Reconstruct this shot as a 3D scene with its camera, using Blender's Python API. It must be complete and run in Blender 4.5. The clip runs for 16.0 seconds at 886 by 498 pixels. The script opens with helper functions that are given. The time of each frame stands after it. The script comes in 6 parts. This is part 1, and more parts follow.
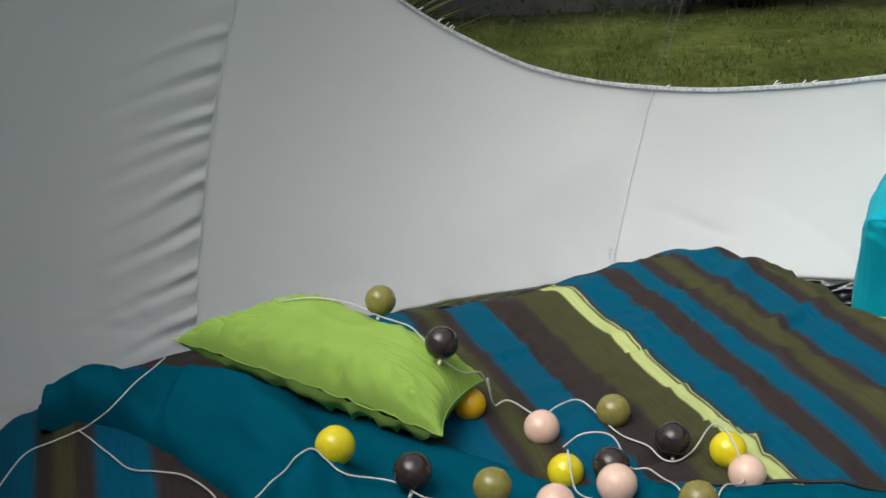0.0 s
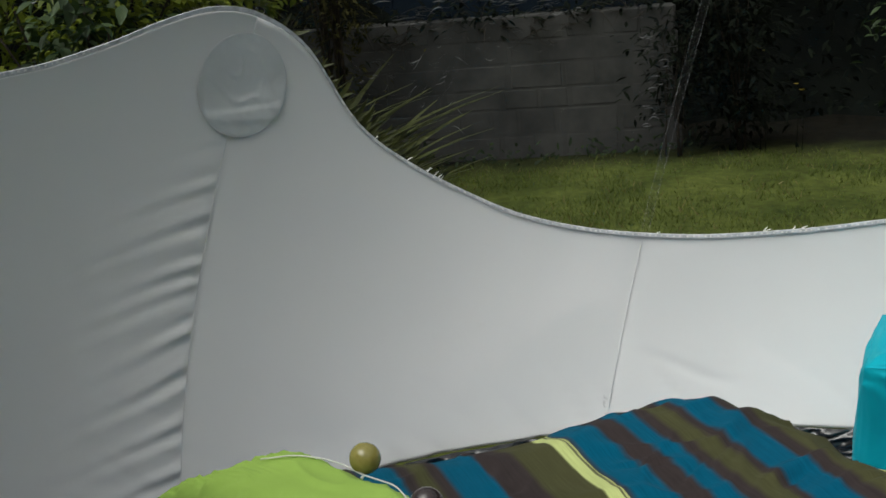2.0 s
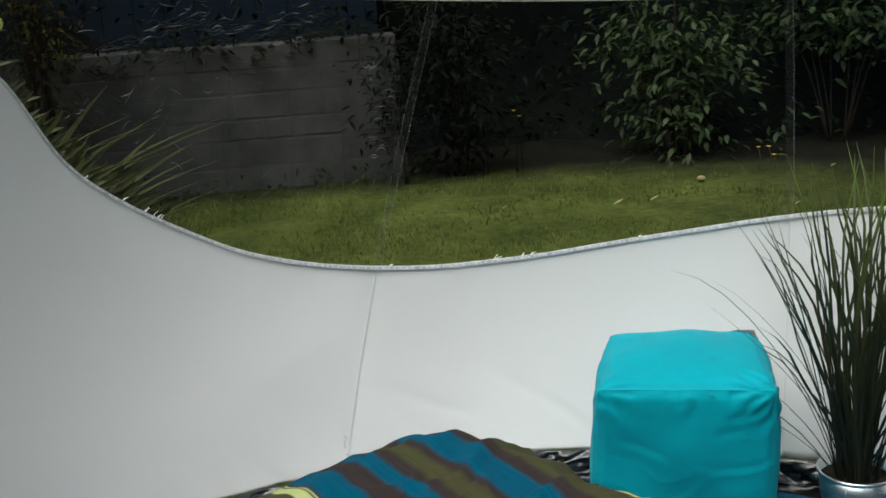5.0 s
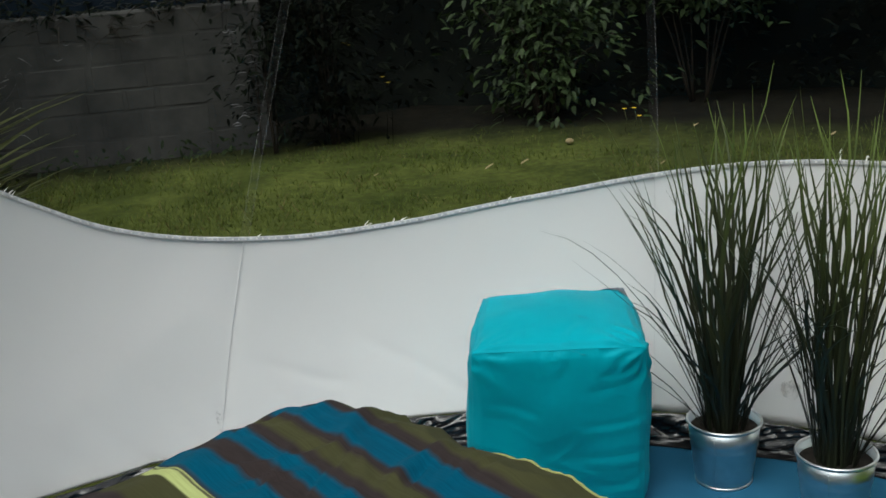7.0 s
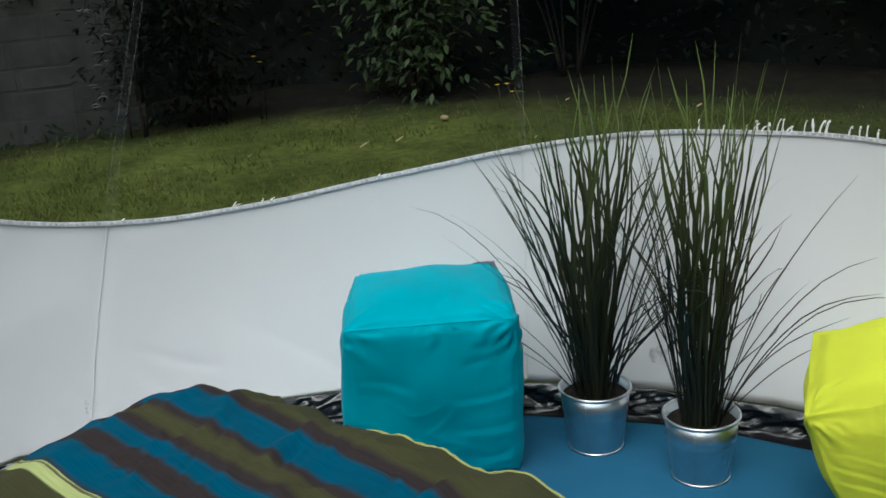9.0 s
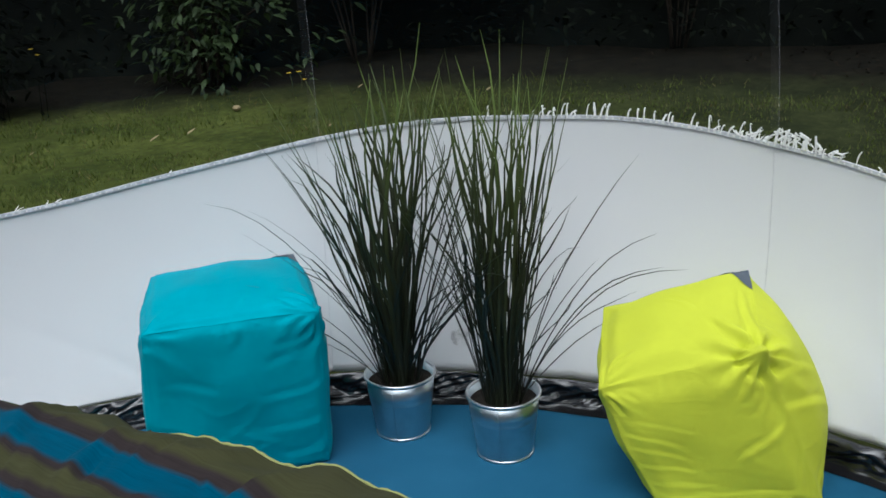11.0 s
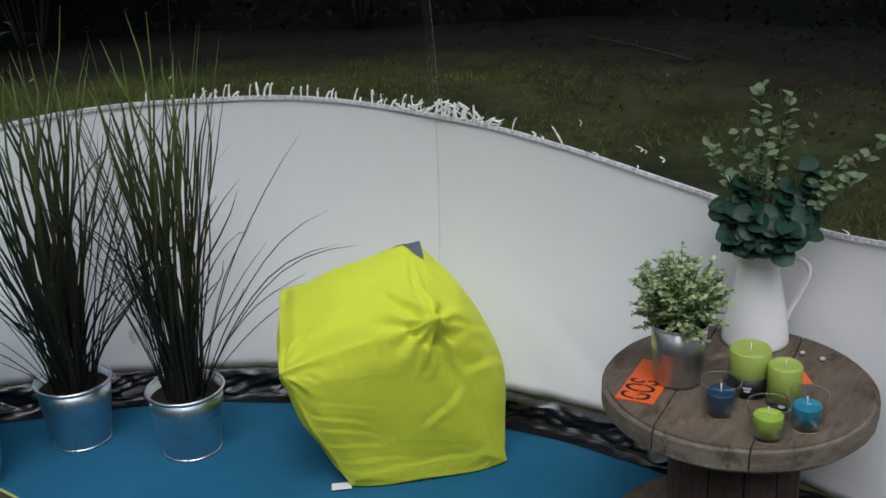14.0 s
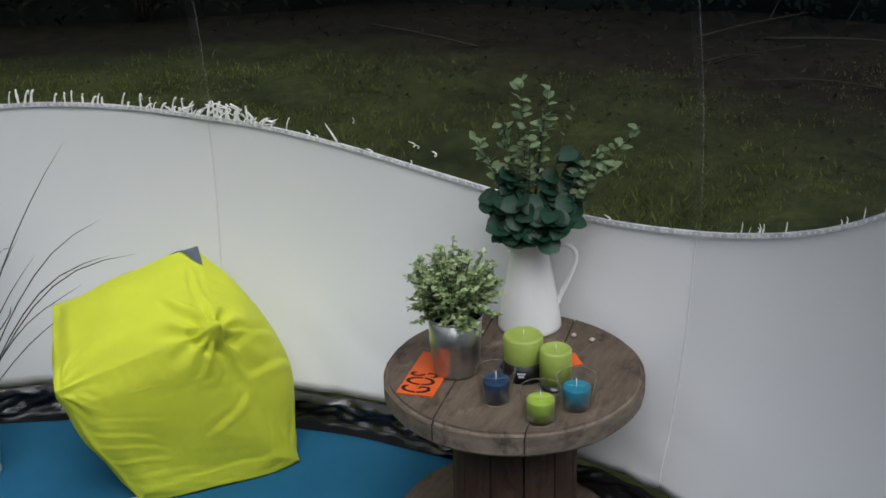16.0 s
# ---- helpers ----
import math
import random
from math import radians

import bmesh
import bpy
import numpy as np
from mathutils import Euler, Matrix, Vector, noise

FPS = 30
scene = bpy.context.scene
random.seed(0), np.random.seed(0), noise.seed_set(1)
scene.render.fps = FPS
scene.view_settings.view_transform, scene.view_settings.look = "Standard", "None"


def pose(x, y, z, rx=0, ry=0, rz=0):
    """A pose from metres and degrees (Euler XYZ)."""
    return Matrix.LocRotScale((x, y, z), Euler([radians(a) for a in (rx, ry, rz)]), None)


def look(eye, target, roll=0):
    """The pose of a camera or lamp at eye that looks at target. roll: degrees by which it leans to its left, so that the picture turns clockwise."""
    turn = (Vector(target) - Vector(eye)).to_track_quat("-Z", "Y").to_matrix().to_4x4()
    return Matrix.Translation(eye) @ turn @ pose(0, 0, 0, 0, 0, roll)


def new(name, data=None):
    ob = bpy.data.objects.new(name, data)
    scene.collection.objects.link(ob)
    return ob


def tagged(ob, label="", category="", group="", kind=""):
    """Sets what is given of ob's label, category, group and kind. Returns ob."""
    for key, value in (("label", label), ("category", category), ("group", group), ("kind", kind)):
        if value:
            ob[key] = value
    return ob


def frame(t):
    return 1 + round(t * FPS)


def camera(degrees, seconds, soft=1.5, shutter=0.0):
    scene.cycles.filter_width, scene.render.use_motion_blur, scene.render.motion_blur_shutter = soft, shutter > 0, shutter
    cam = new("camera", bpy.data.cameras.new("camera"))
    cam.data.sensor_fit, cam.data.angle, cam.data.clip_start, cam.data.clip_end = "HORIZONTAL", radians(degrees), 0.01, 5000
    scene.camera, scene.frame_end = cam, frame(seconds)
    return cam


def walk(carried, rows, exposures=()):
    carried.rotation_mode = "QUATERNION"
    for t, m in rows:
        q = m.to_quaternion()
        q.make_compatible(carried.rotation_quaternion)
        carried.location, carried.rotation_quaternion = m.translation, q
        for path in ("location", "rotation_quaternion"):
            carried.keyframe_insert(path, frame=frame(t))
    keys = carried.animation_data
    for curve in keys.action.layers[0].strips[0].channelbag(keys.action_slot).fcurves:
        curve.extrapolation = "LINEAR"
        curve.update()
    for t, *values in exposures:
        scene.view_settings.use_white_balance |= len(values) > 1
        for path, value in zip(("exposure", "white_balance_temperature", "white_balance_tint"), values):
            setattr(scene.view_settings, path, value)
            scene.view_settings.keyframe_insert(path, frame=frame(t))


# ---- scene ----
cam = camera(42.82, 16.0, soft=1.6)
# seconds, eye (m), yaw, pitch, roll (degrees)
ROWS = [
    (0.0, -0.0614, -0.0112, 1.2905, -1.2652, -22.0947, -4.3748),
    (0.5, -0.0554, 0.0013, 1.2857, -0.9946, -19.8804, -4.3930),
    (1.0, -0.0478, 0.0150, 1.2916, -1.6059, -18.2787, -4.4241),
    (1.5, -0.0378, 0.0235, 1.3018, -1.9290, -16.7030, -4.5184),
    (2.0, -0.0328, 0.0255, 1.3045, -1.8162, -15.1393, -4.6090),
    (2.5, -0.0225, 0.0283, 1.3070, -3.2731, -13.9723, -4.8507),
    (3.0, -0.0123, 0.0329, 1.3106, -5.1088, -12.9654, -4.3193),
    (3.5, -0.0096, 0.0452, 1.3120, -8.1319, -11.3303, -4.8849),
    (4.0, -0.0143, 0.0708, 1.3107, -10.5491, -11.1951, -4.3734),
    (4.5, -0.0071, 0.1057, 1.3019, -13.7964, -13.6264, -4.1832),
    (5.0, -0.0157, 0.1248, 1.2984, -15.9072, -14.6928, -3.6641),
    (7.5, 0.0126, 0.1501, 1.2793, -23.8099, -17.0017, -3.5578),
    (8.0, 0.0199, 0.1471, 1.2756, -25.2430, -17.1490, -3.1571),
    (8.5, 0.0315, 0.1424, 1.2733, -26.5674, -17.6538, -3.4513),
    (11.0, 0.0368, 0.1312, 1.2888, -38.9263, -19.4636, -3.1784),
    (11.5, 0.0459, 0.1312, 1.2851, -41.4814, -19.9505, -2.8764),
    (12.0, 0.0580, 0.1182, 1.2698, -44.1386, -19.9252, -2.5704),
    (12.5, 0.0814, 0.1128, 1.2504, -46.9424, -19.9927, -2.7219),
    (13.0, 0.0971, 0.1169, 1.2535, -50.0492, -20.6453, -2.2746),
    (13.5, 0.1069, 0.1081, 1.2579, -51.6562, -20.5167, -2.2256),
    (14.0, 0.1285, 0.0934, 1.2589, -54.1144, -20.8673, -2.6040),
    (14.5, 0.1518, 0.0750, 1.2608, -55.9870, -21.3867, -2.4517),
    (15.0, 0.1606, 0.0681, 1.2587, -58.4634, -21.2987, -2.1565),
    (15.5, 0.1675, 0.0499, 1.2687, -61.0641, -21.6687, -2.4585),
    (16.0, 0.1593, 0.0417, 1.2853, -64.4493, -22.0240, -2.0178),
]
walk(cam, [(t, pose(x, y, z, 90 + pitch, 0, yaw) @ pose(0, 0, 0, 0, 0, roll)) for t, x, y, z, yaw, pitch, roll in ROWS],
     exposures=[(0.0, 0.97, 6700, 8), (1.5, 0.76, 6700, 8), (2.5, 0.79, 6650, 8), (3.5, 0.97, 6650, 8), (4.2, 1.13, 6700, 7), (5.0, 0.88, 6650, 7), (7.5, 0.66, 6500, 7), (11.0, 0.70, 5950, 10), (13.0, 0.48, 6000, 13), (15.0, 0.35, 6150, 13), (16.0, 0.43, 6200, 13)])

# ---- light: an overcast garden, brighter from the open side behind the table ----
world = bpy.data.worlds.new("overcast_sky")
scene.world = world
world.use_nodes = True
wn = world.node_tree
sky = wn.nodes.new("ShaderNodeTexSky")
sky.sky_type = "NISHITA"
sky.sun_disc = False
sky.sun_elevation, sky.sun_rotation = radians(60), radians(231)
sky.air_density, sky.dust_density = 1.0, 3.0
bg = wn.nodes["Background"]
grey = wn.nodes.new("ShaderNodeHueSaturation")
grey.inputs["Saturation"].default_value = 0.16
wn.links.new(sky.outputs[0], grey.inputs["Color"])
wn.links.new(grey.outputs[0], bg.inputs[0])
bg.inputs[1].default_value = 0.145
sun = new("sun", bpy.data.lights.new("sun", "SUN"))
sun.data.energy, sun.data.angle, sun.data.color = 1.1, radians(50), (1.0, 0.98, 0.96)
sun.matrix_world = look((-2.6, -1.4, 7.0), (0.4, 1.0, 0.4))

# ---- materials ----


def material(name, colour, rough=0.6, metal=0.0, spec=0.4):
    m = bpy.data.materials.new(name)
    m.use_nodes = True
    b = m.node_tree.nodes["Principled BSDF"]
    b.inputs["Base Color"].default_value = (*colour, 1)
    b.inputs["Roughness"].default_value = rough
    b.inputs["Metallic"].default_value = metal
    b.inputs["Specular IOR Level"].default_value = spec
    return m, m.node_tree, b


def coords(nt, kind="Object", scale=(1, 1, 1)):
    tc, mp = nt.nodes.new("ShaderNodeTexCoord"), nt.nodes.new("ShaderNodeMapping")
    nt.links.new(tc.outputs[kind], mp.inputs[0])
    mp.inputs["Scale"].default_value = scale
    return mp.outputs[0]


def noise_tex(nt, vec, scale, detail=4.0, rough=0.6):
    n = nt.nodes.new("ShaderNodeTexNoise")
    nt.links.new(vec, n.inputs["Vector"])
    n.inputs["Scale"].default_value, n.inputs["Detail"].default_value, n.inputs["Roughness"].default_value = scale, detail, rough
    return n.outputs[0]


def ramp(nt, fac, stops, mode="LINEAR"):
    r = nt.nodes.new("ShaderNodeValToRGB")
    r.color_ramp.interpolation = mode
    while len(r.color_ramp.elements) < len(stops):
        r.color_ramp.elements.new(1.0)
    for e, (p, c) in zip(r.color_ramp.elements, stops):
        e.position, e.color = p, (*c, 1) if len(c) == 3 else c
    nt.links.new(fac, r.inputs[0])
    return r.outputs[0]


def bump(nt, b, height, strength, distance=0.01):
    n = nt.nodes.new("ShaderNodeBump")
    n.inputs["Strength"].default_value, n.inputs["Distance"].default_value = strength, distance
    nt.links.new(height, n.inputs["Height"])
    nt.links.new(n.outputs[0], b.inputs["Normal"])
    return n


def mix(nt, fac, a, b, mode="MIX"):
    n = nt.nodes.new("ShaderNodeMix")
    n.data_type, n.blend_type = "RGBA", mode
    for sock, v in ((n.inputs[0], fac), (n.inputs[6], a), (n.inputs[7], b)):
        if isinstance(v, (int, float)):
            sock.default_value = v
        elif isinstance(v, tuple):
            sock.default_value = (*v, 1)
        else:
            nt.links.new(v, sock)
    return n.outputs[2]


def varied(name, dark, light, scale, rough=0.6, metal=0.0, spec=0.4, bump_scale=0.0, bump_strength=0.2, stretch=(1, 1, 1), per_object=0.0):
    """A surface that drifts between two colours, with fine relief."""
    m, nt, b = material(name, light, rough, metal, spec)
    v = coords(nt, "Object", stretch)
    col = ramp(nt, noise_tex(nt, v, scale, 6), [(0.3, dark), (0.7, light)])
    if per_object:
        info = nt.nodes.new("ShaderNodeObjectInfo")
        k = nt.nodes.new("ShaderNodeMapRange")
        k.inputs[3].default_value, k.inputs[4].default_value = 1 - per_object, 1 + per_object
        nt.links.new(info.outputs["Random"], k.inputs[0])
        hsv = nt.nodes.new("ShaderNodeHueSaturation")
        nt.links.new(k.outputs[0], hsv.inputs["Value"])
        nt.links.new(col, hsv.inputs["Color"])
        col = hsv.outputs[0]
    nt.links.new(col, b.inputs["Base Color"])
    if bump_scale:
        bump(nt, b, noise_tex(nt, v, bump_scale, 5), bump_strength, 0.004)
    return m


def leafy(name, dark, light, rough=0.45, through_=0.25, spec=0.4):
    """Leaves: each one of its own shade, letting a little light through."""
    m, nt, b = material(name, light, rough, 0, spec)
    geo = nt.nodes.new("ShaderNodeNewGeometry")
    col = ramp(nt, geo.outputs["Random Per Island"], [(0.0, dark), (1.0, light)])
    v = coords(nt)
    col = mix(nt, 0.35, col, ramp(nt, noise_tex(nt, v, 30, 3), [(0.3, dark), (0.7, light)]))
    nt.links.new(col, b.inputs["Base Color"])
    tr = nt.nodes.new("ShaderNodeBsdfTranslucent")
    nt.links.new(col, tr.inputs[0])
    mx = nt.nodes.new("ShaderNodeMixShader")
    mx.inputs[0].default_value = through_
    nt.links.new(b.outputs[0], mx.inputs[1])
    nt.links.new(tr.outputs[0], mx.inputs[2])
    nt.links.new(mx.outputs[0], nt.nodes["Material Output"].inputs[0])
    return m


def cloth(name, colour, weave=900, fold=14, fold_strength=0.15, rough=0.85, crease=0.0, crease_size=(1.2, 1.2, 3.2)):
    m, nt, b = material(name, colour, rough, 0, 0.05)
    v = coords(nt)
    dark = tuple(c * 0.86 for c in colour)
    nt.links.new(ramp(nt, noise_tex(nt, v, 7, 5), [(0.3, dark), (0.7, colour)]), b.inputs["Base Color"])
    b.inputs["Sheen Weight"].default_value = 0.03
    h = mix(nt, 0.25, noise_tex(nt, v, fold, 4), noise_tex(nt, v, weave, 2))
    if crease:
        line = ramp(nt, noise_tex(nt, coords(nt, "Object", crease_size), 5.5, 2.5, 0.55), [(0.42, (0, 0, 0)), (0.50, (1, 1, 1)), (0.58, (0, 0, 0))])
        gate = ramp(nt, noise_tex(nt, v, 8, 2), [(0.42, (0, 0, 0)), (0.6, (1, 1, 1))])
        h = mix(nt, crease, h, mix(nt, 1.0, line, gate, "MULTIPLY"))
    bump(nt, b, h, fold_strength, 0.01)
    return m


def tent_fabric():
    m, nt, b = material("white_tent_fabric", (0.80, 0.80, 0.80), 0.6, 0, 0.3)
    v = coords(nt)
    col = ramp(nt, noise_tex(nt, v, 1.7, 4), [(0.25, (0.775, 0.777, 0.78)), (0.75, (0.81, 0.81, 0.81))])
    col = mix(nt, ramp(nt, noise_tex(nt, v, 9, 6, 0.7), [(0.66, (0, 0, 0)), (0.8, (0.25, 0.25, 0.25))]), col, (0.66, 0.65, 0.62))
    nt.links.new(col, b.inputs["Base Color"])
    bump(nt, b, mix(nt, 0.4, noise_tex(nt, v, 6, 3), noise_tex(nt, v, 700, 2)), 0.12, 0.01)
    tr = nt.nodes.new("ShaderNodeBsdfTranslucent")
    nt.links.new(col, tr.inputs[0])
    mx = nt.nodes.new("ShaderNodeMixShader")
    mx.inputs[0].default_value = 0.12
    nt.links.new(b.outputs[0], mx.inputs[1])
    nt.links.new(tr.outputs[0], mx.inputs[2])
    nt.links.new(mx.outputs[0], nt.nodes["Material Output"].inputs[0])
    return m


def film_material():
    """Clear soft vinyl, a little wavy and dusty, with a sheen that grows at grazing angles."""
    m = bpy.data.materials.new("clear_vinyl")
    m.use_nodes = True
    nt = m.node_tree
    nt.nodes.clear()
    out = nt.nodes.new("ShaderNodeOutputMaterial")
    clear, gloss, mx = nt.nodes.new("ShaderNodeBsdfTransparent"), nt.nodes.new("ShaderNodeBsdfGlossy"), nt.nodes.new("ShaderNodeMixShader")
    clear.inputs[0].default_value = (0.70, 0.73, 0.72, 1)
    gloss.inputs["Roughness"].default_value = 0.06
    lw = nt.nodes.new("ShaderNodeLayerWeight")
    fr = nt.nodes.new("ShaderNodeMapRange")
    fr.interpolation_type = "SMOOTHERSTEP"
    fr.inputs[1].default_value, fr.inputs[2].default_value, fr.inputs[3].default_value, fr.inputs[4].default_value = 0.40, 1.0, 0.012, 0.7
    nt.links.new(lw.outputs["Facing"], fr.inputs[0])
    v = coords(nt, "Object", (1, 1, 0.5))
    bp = nt.nodes.new("ShaderNodeBump")
    bp.inputs["Strength"].default_value, bp.inputs["Distance"].default_value = 0.12, 0.02
    nt.links.new(noise_tex(nt, v, 9, 4), bp.inputs["Height"])
    nt.links.new(bp.outputs[0], gloss.inputs["Normal"])
    nt.links.new(fr.outputs[0], mx.inputs[0])
    nt.links.new(clear.outputs[0], mx.inputs[1])
    nt.links.new(gloss.outputs[0], mx.inputs[2])
    nt.links.new(mx.outputs[0], out.inputs[0])
    return m


def crease_material():
    """White for glints painted on creased vinyl: glossy, still half clear."""
    m, nt, b = material("vinyl_glint_white", (0.97, 0.97, 0.94), 0.22, 0.0, 0.8)
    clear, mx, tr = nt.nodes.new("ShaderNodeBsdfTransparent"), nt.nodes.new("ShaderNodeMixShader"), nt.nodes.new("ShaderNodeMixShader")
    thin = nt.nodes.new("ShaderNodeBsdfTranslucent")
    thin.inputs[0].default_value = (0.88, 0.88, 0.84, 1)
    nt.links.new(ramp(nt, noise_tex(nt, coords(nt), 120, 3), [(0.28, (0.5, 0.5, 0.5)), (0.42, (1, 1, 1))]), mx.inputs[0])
    tr.inputs[0].default_value = 0.25
    nt.links.new(b.outputs[0], tr.inputs[1])
    nt.links.new(thin.outputs[0], tr.inputs[2])
    nt.links.new(clear.outputs[0], mx.inputs[1])
    nt.links.new(tr.outputs[0], mx.inputs[2])
    nt.links.new(mx.outputs[0], nt.nodes["Material Output"].inputs[0])
    return m


TEAL, BROWN, OLIVE, LIME = (0.001, 0.069, 0.124), (0.033, 0.026, 0.026), (0.053, 0.054, 0.025), (0.40, 0.45, 0.18)
STRIPES = [(0.0, OLIVE), (0.055, BROWN), (0.090, TEAL), (0.164, BROWN), (0.187, OLIVE), (0.232, BROWN), (0.262, TEAL), (0.305, BROWN), (0.360, TEAL), (0.428, BROWN),
           (0.434, LIME), (0.4370, BROWN), (0.4415, LIME), (0.467, OLIVE), (0.555, BROWN), (0.632, TEAL), (0.715, BROWN), (0.745, OLIVE), (0.780, BROWN), (0.810, TEAL),
           (0.885, BROWN), (0.940, TEAL), (1.01, BROWN), (1.35, TEAL), (1.44, BROWN), (1.475, OLIVE), (1.515, BROWN), (1.55, TEAL), (1.660, LIME)]


def striped_cotton():
    m, nt, b = material("striped_cotton", TEAL, 1.0, 0, 0.02)
    uv = nt.nodes.new("ShaderNodeUVMap")
    uv.uv_map = "cloth"
    wob = nt.nodes.new("ShaderNodeSeparateXYZ")
    nt.links.new(uv.outputs[0], wob.inputs[0])
    mp = nt.nodes.new("ShaderNodeMapping")
    mp.inputs["Scale"].default_value = (260, 9, 1)
    nt.links.new(uv.outputs[0], mp.inputs[0])
    streak = noise_tex(nt, mp.outputs[0], 1.0, 3)
    add = nt.nodes.new("ShaderNodeMath")
    add.operation = "MULTIPLY_ADD"
    nt.links.new(streak, add.inputs[0])
    add.inputs[1].default_value = 0.010
    nt.links.new(wob.outputs[0], add.inputs[2])
    shift = nt.nodes.new("ShaderNodeMath")
    shift.operation = "SUBTRACT"
    shift.inputs[1].default_value = 0.005
    nt.links.new(add.outputs[0], shift.inputs[0])

    def half(lo_, hi_):
        """One ramp for the stripes between two distances across the cloth, their edges blended over some millimetres."""
        k = nt.nodes.new("ShaderNodeMapRange")
        k.inputs[1].default_value, k.inputs[2].default_value = lo_, hi_
        nt.links.new(shift.outputs[0], k.inputs[0])
        inside = [q for q in STRIPES if lo_ < q[0] < hi_]
        first = [q for q in STRIPES if q[0] <= lo_][-1][1]
        stops = [(0.0, first)]
        for (p, c), prev in zip(inside, [first] + [q[1] for q in inside]):
            soft_ = 0.0015 if LIME in (c, prev) else 0.007
            stops += [((p - soft_ - lo_) / (hi_ - lo_), prev), ((p + soft_ - lo_) / (hi_ - lo_), c)]
        return ramp(nt, k.outputs[0], stops)
    which = nt.nodes.new("ShaderNodeMath")
    which.operation = "GREATER_THAN"
    which.inputs[1].default_value = 0.63
    nt.links.new(shift.outputs[0], which.inputs[0])
    col = mix(nt, which.outputs[0], half(0.0, 0.63), half(0.63, 1.7))
    thread = ramp(nt, streak, [(0.35, (0.72, 0.72, 0.72)), (0.6, (1.1, 1.1, 1.1))])
    col = mix(nt, 0.5, col, mix(nt, 1.0, col, thread, "MULTIPLY"))
    nt.links.new(col, b.inputs["Base Color"])
    b.inputs["Sheen Weight"].default_value = 0.02
    bump(nt, b, mix(nt, 0.2, noise_tex(nt, coords(nt), 11, 4), noise_tex(nt, mp.outputs[0], 6, 2)), 0.2, 0.012)
    return m


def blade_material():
    """Artificial grass: shade painted in at the foot, light painted in towards the tips."""
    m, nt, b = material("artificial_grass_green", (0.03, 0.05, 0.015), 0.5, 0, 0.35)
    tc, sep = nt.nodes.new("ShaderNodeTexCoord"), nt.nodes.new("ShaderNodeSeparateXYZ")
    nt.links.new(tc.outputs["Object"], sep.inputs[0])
    # Height ramp that puts the lit tips and shaded foot into the green.
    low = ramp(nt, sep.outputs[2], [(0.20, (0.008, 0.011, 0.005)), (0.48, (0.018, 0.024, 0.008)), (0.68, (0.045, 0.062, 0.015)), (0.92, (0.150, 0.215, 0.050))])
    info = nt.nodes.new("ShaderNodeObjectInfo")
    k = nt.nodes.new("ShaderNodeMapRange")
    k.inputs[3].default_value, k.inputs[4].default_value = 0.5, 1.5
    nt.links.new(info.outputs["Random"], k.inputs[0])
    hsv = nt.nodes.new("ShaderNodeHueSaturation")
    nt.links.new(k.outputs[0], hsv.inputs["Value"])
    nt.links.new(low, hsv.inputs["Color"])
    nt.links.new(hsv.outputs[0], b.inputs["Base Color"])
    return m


def weld_material(name="welded_vinyl", milk=0.010):
    """Doubled vinyl, faintly milky."""
    m, nt, b = material(name, (0.7, 0.72, 0.72), 0.2, 0, 0.5)
    clear, mx = nt.nodes.new("ShaderNodeBsdfTransparent"), nt.nodes.new("ShaderNodeMixShader")
    mx.inputs[0].default_value = milk
    nt.links.new(clear.outputs[0], mx.inputs[1])
    nt.links.new(b.outputs[0], mx.inputs[2])
    nt.links.new(mx.outputs[0], nt.nodes["Material Output"].inputs[0])
    return m


def wood(name, dark, light, along=(1, 9, 9)):
    m, nt, b = material(name, light, 0.75, 0, 0.25)
    v = coords(nt, "Object", along)
    g = noise_tex(nt, v, 9, 8, 0.7)
    w = noise_tex(nt, coords(nt), 5, 4)
    col = mix(nt, 0.5, ramp(nt, g, [(0.3, dark), (0.7, light)]), ramp(nt, w, [(0.3, dark), (0.75, light)]))
    col = mix(nt, ramp(nt, noise_tex(nt, coords(nt, "Object", (1, 1.6, 1)), 13, 7, 0.75), [(0.52, (0, 0, 0)), (0.66, (0.7, 0.7, 0.7))]), col, tuple(c * 0.55 for c in dark))
    col = mix(nt, ramp(nt, noise_tex(nt, coords(nt), 21, 6, 0.7), [(0.58, (0, 0, 0)), (0.72, (0.45, 0.45, 0.45))]), col, tuple(min(c * 1.5, 0.6) for c in light))
    info = nt.nodes.new("ShaderNodeObjectInfo")
    k = nt.nodes.new("ShaderNodeMapRange")
    k.inputs[3].default_value, k.inputs[4].default_value = 0.85, 1.15
    nt.links.new(info.outputs["Random"], k.inputs[0])
    hsv = nt.nodes.new("ShaderNodeHueSaturation")
    nt.links.new(k.outputs[0], hsv.inputs["Value"])
    nt.links.new(col, hsv.inputs["Color"])
    nt.links.new(hsv.outputs[0], b.inputs["Base Color"])
    bump(nt, b, g, 0.5, 0.004)
    return m


def smudge_material():
    """Thin dirt that lets the cloth show through."""
    m, nt, b = material("dried_dirt", (0.22, 0.16, 0.12), 0.9, 0, 0.1)
    clear, mx = nt.nodes.new("ShaderNodeBsdfTransparent"), nt.nodes.new("ShaderNodeMixShader")
    nt.links.new(ramp(nt, noise_tex(nt, coords(nt), 45, 6, 0.7), [(0.45, (0, 0, 0)), (0.75, (0.55, 0.55, 0.55))]), mx.inputs[0])
    nt.links.new(clear.outputs[0], mx.inputs[1])
    nt.links.new(b.outputs[0], mx.inputs[2])
    nt.links.new(mx.outputs[0], nt.nodes["Material Output"].inputs[0])
    return m


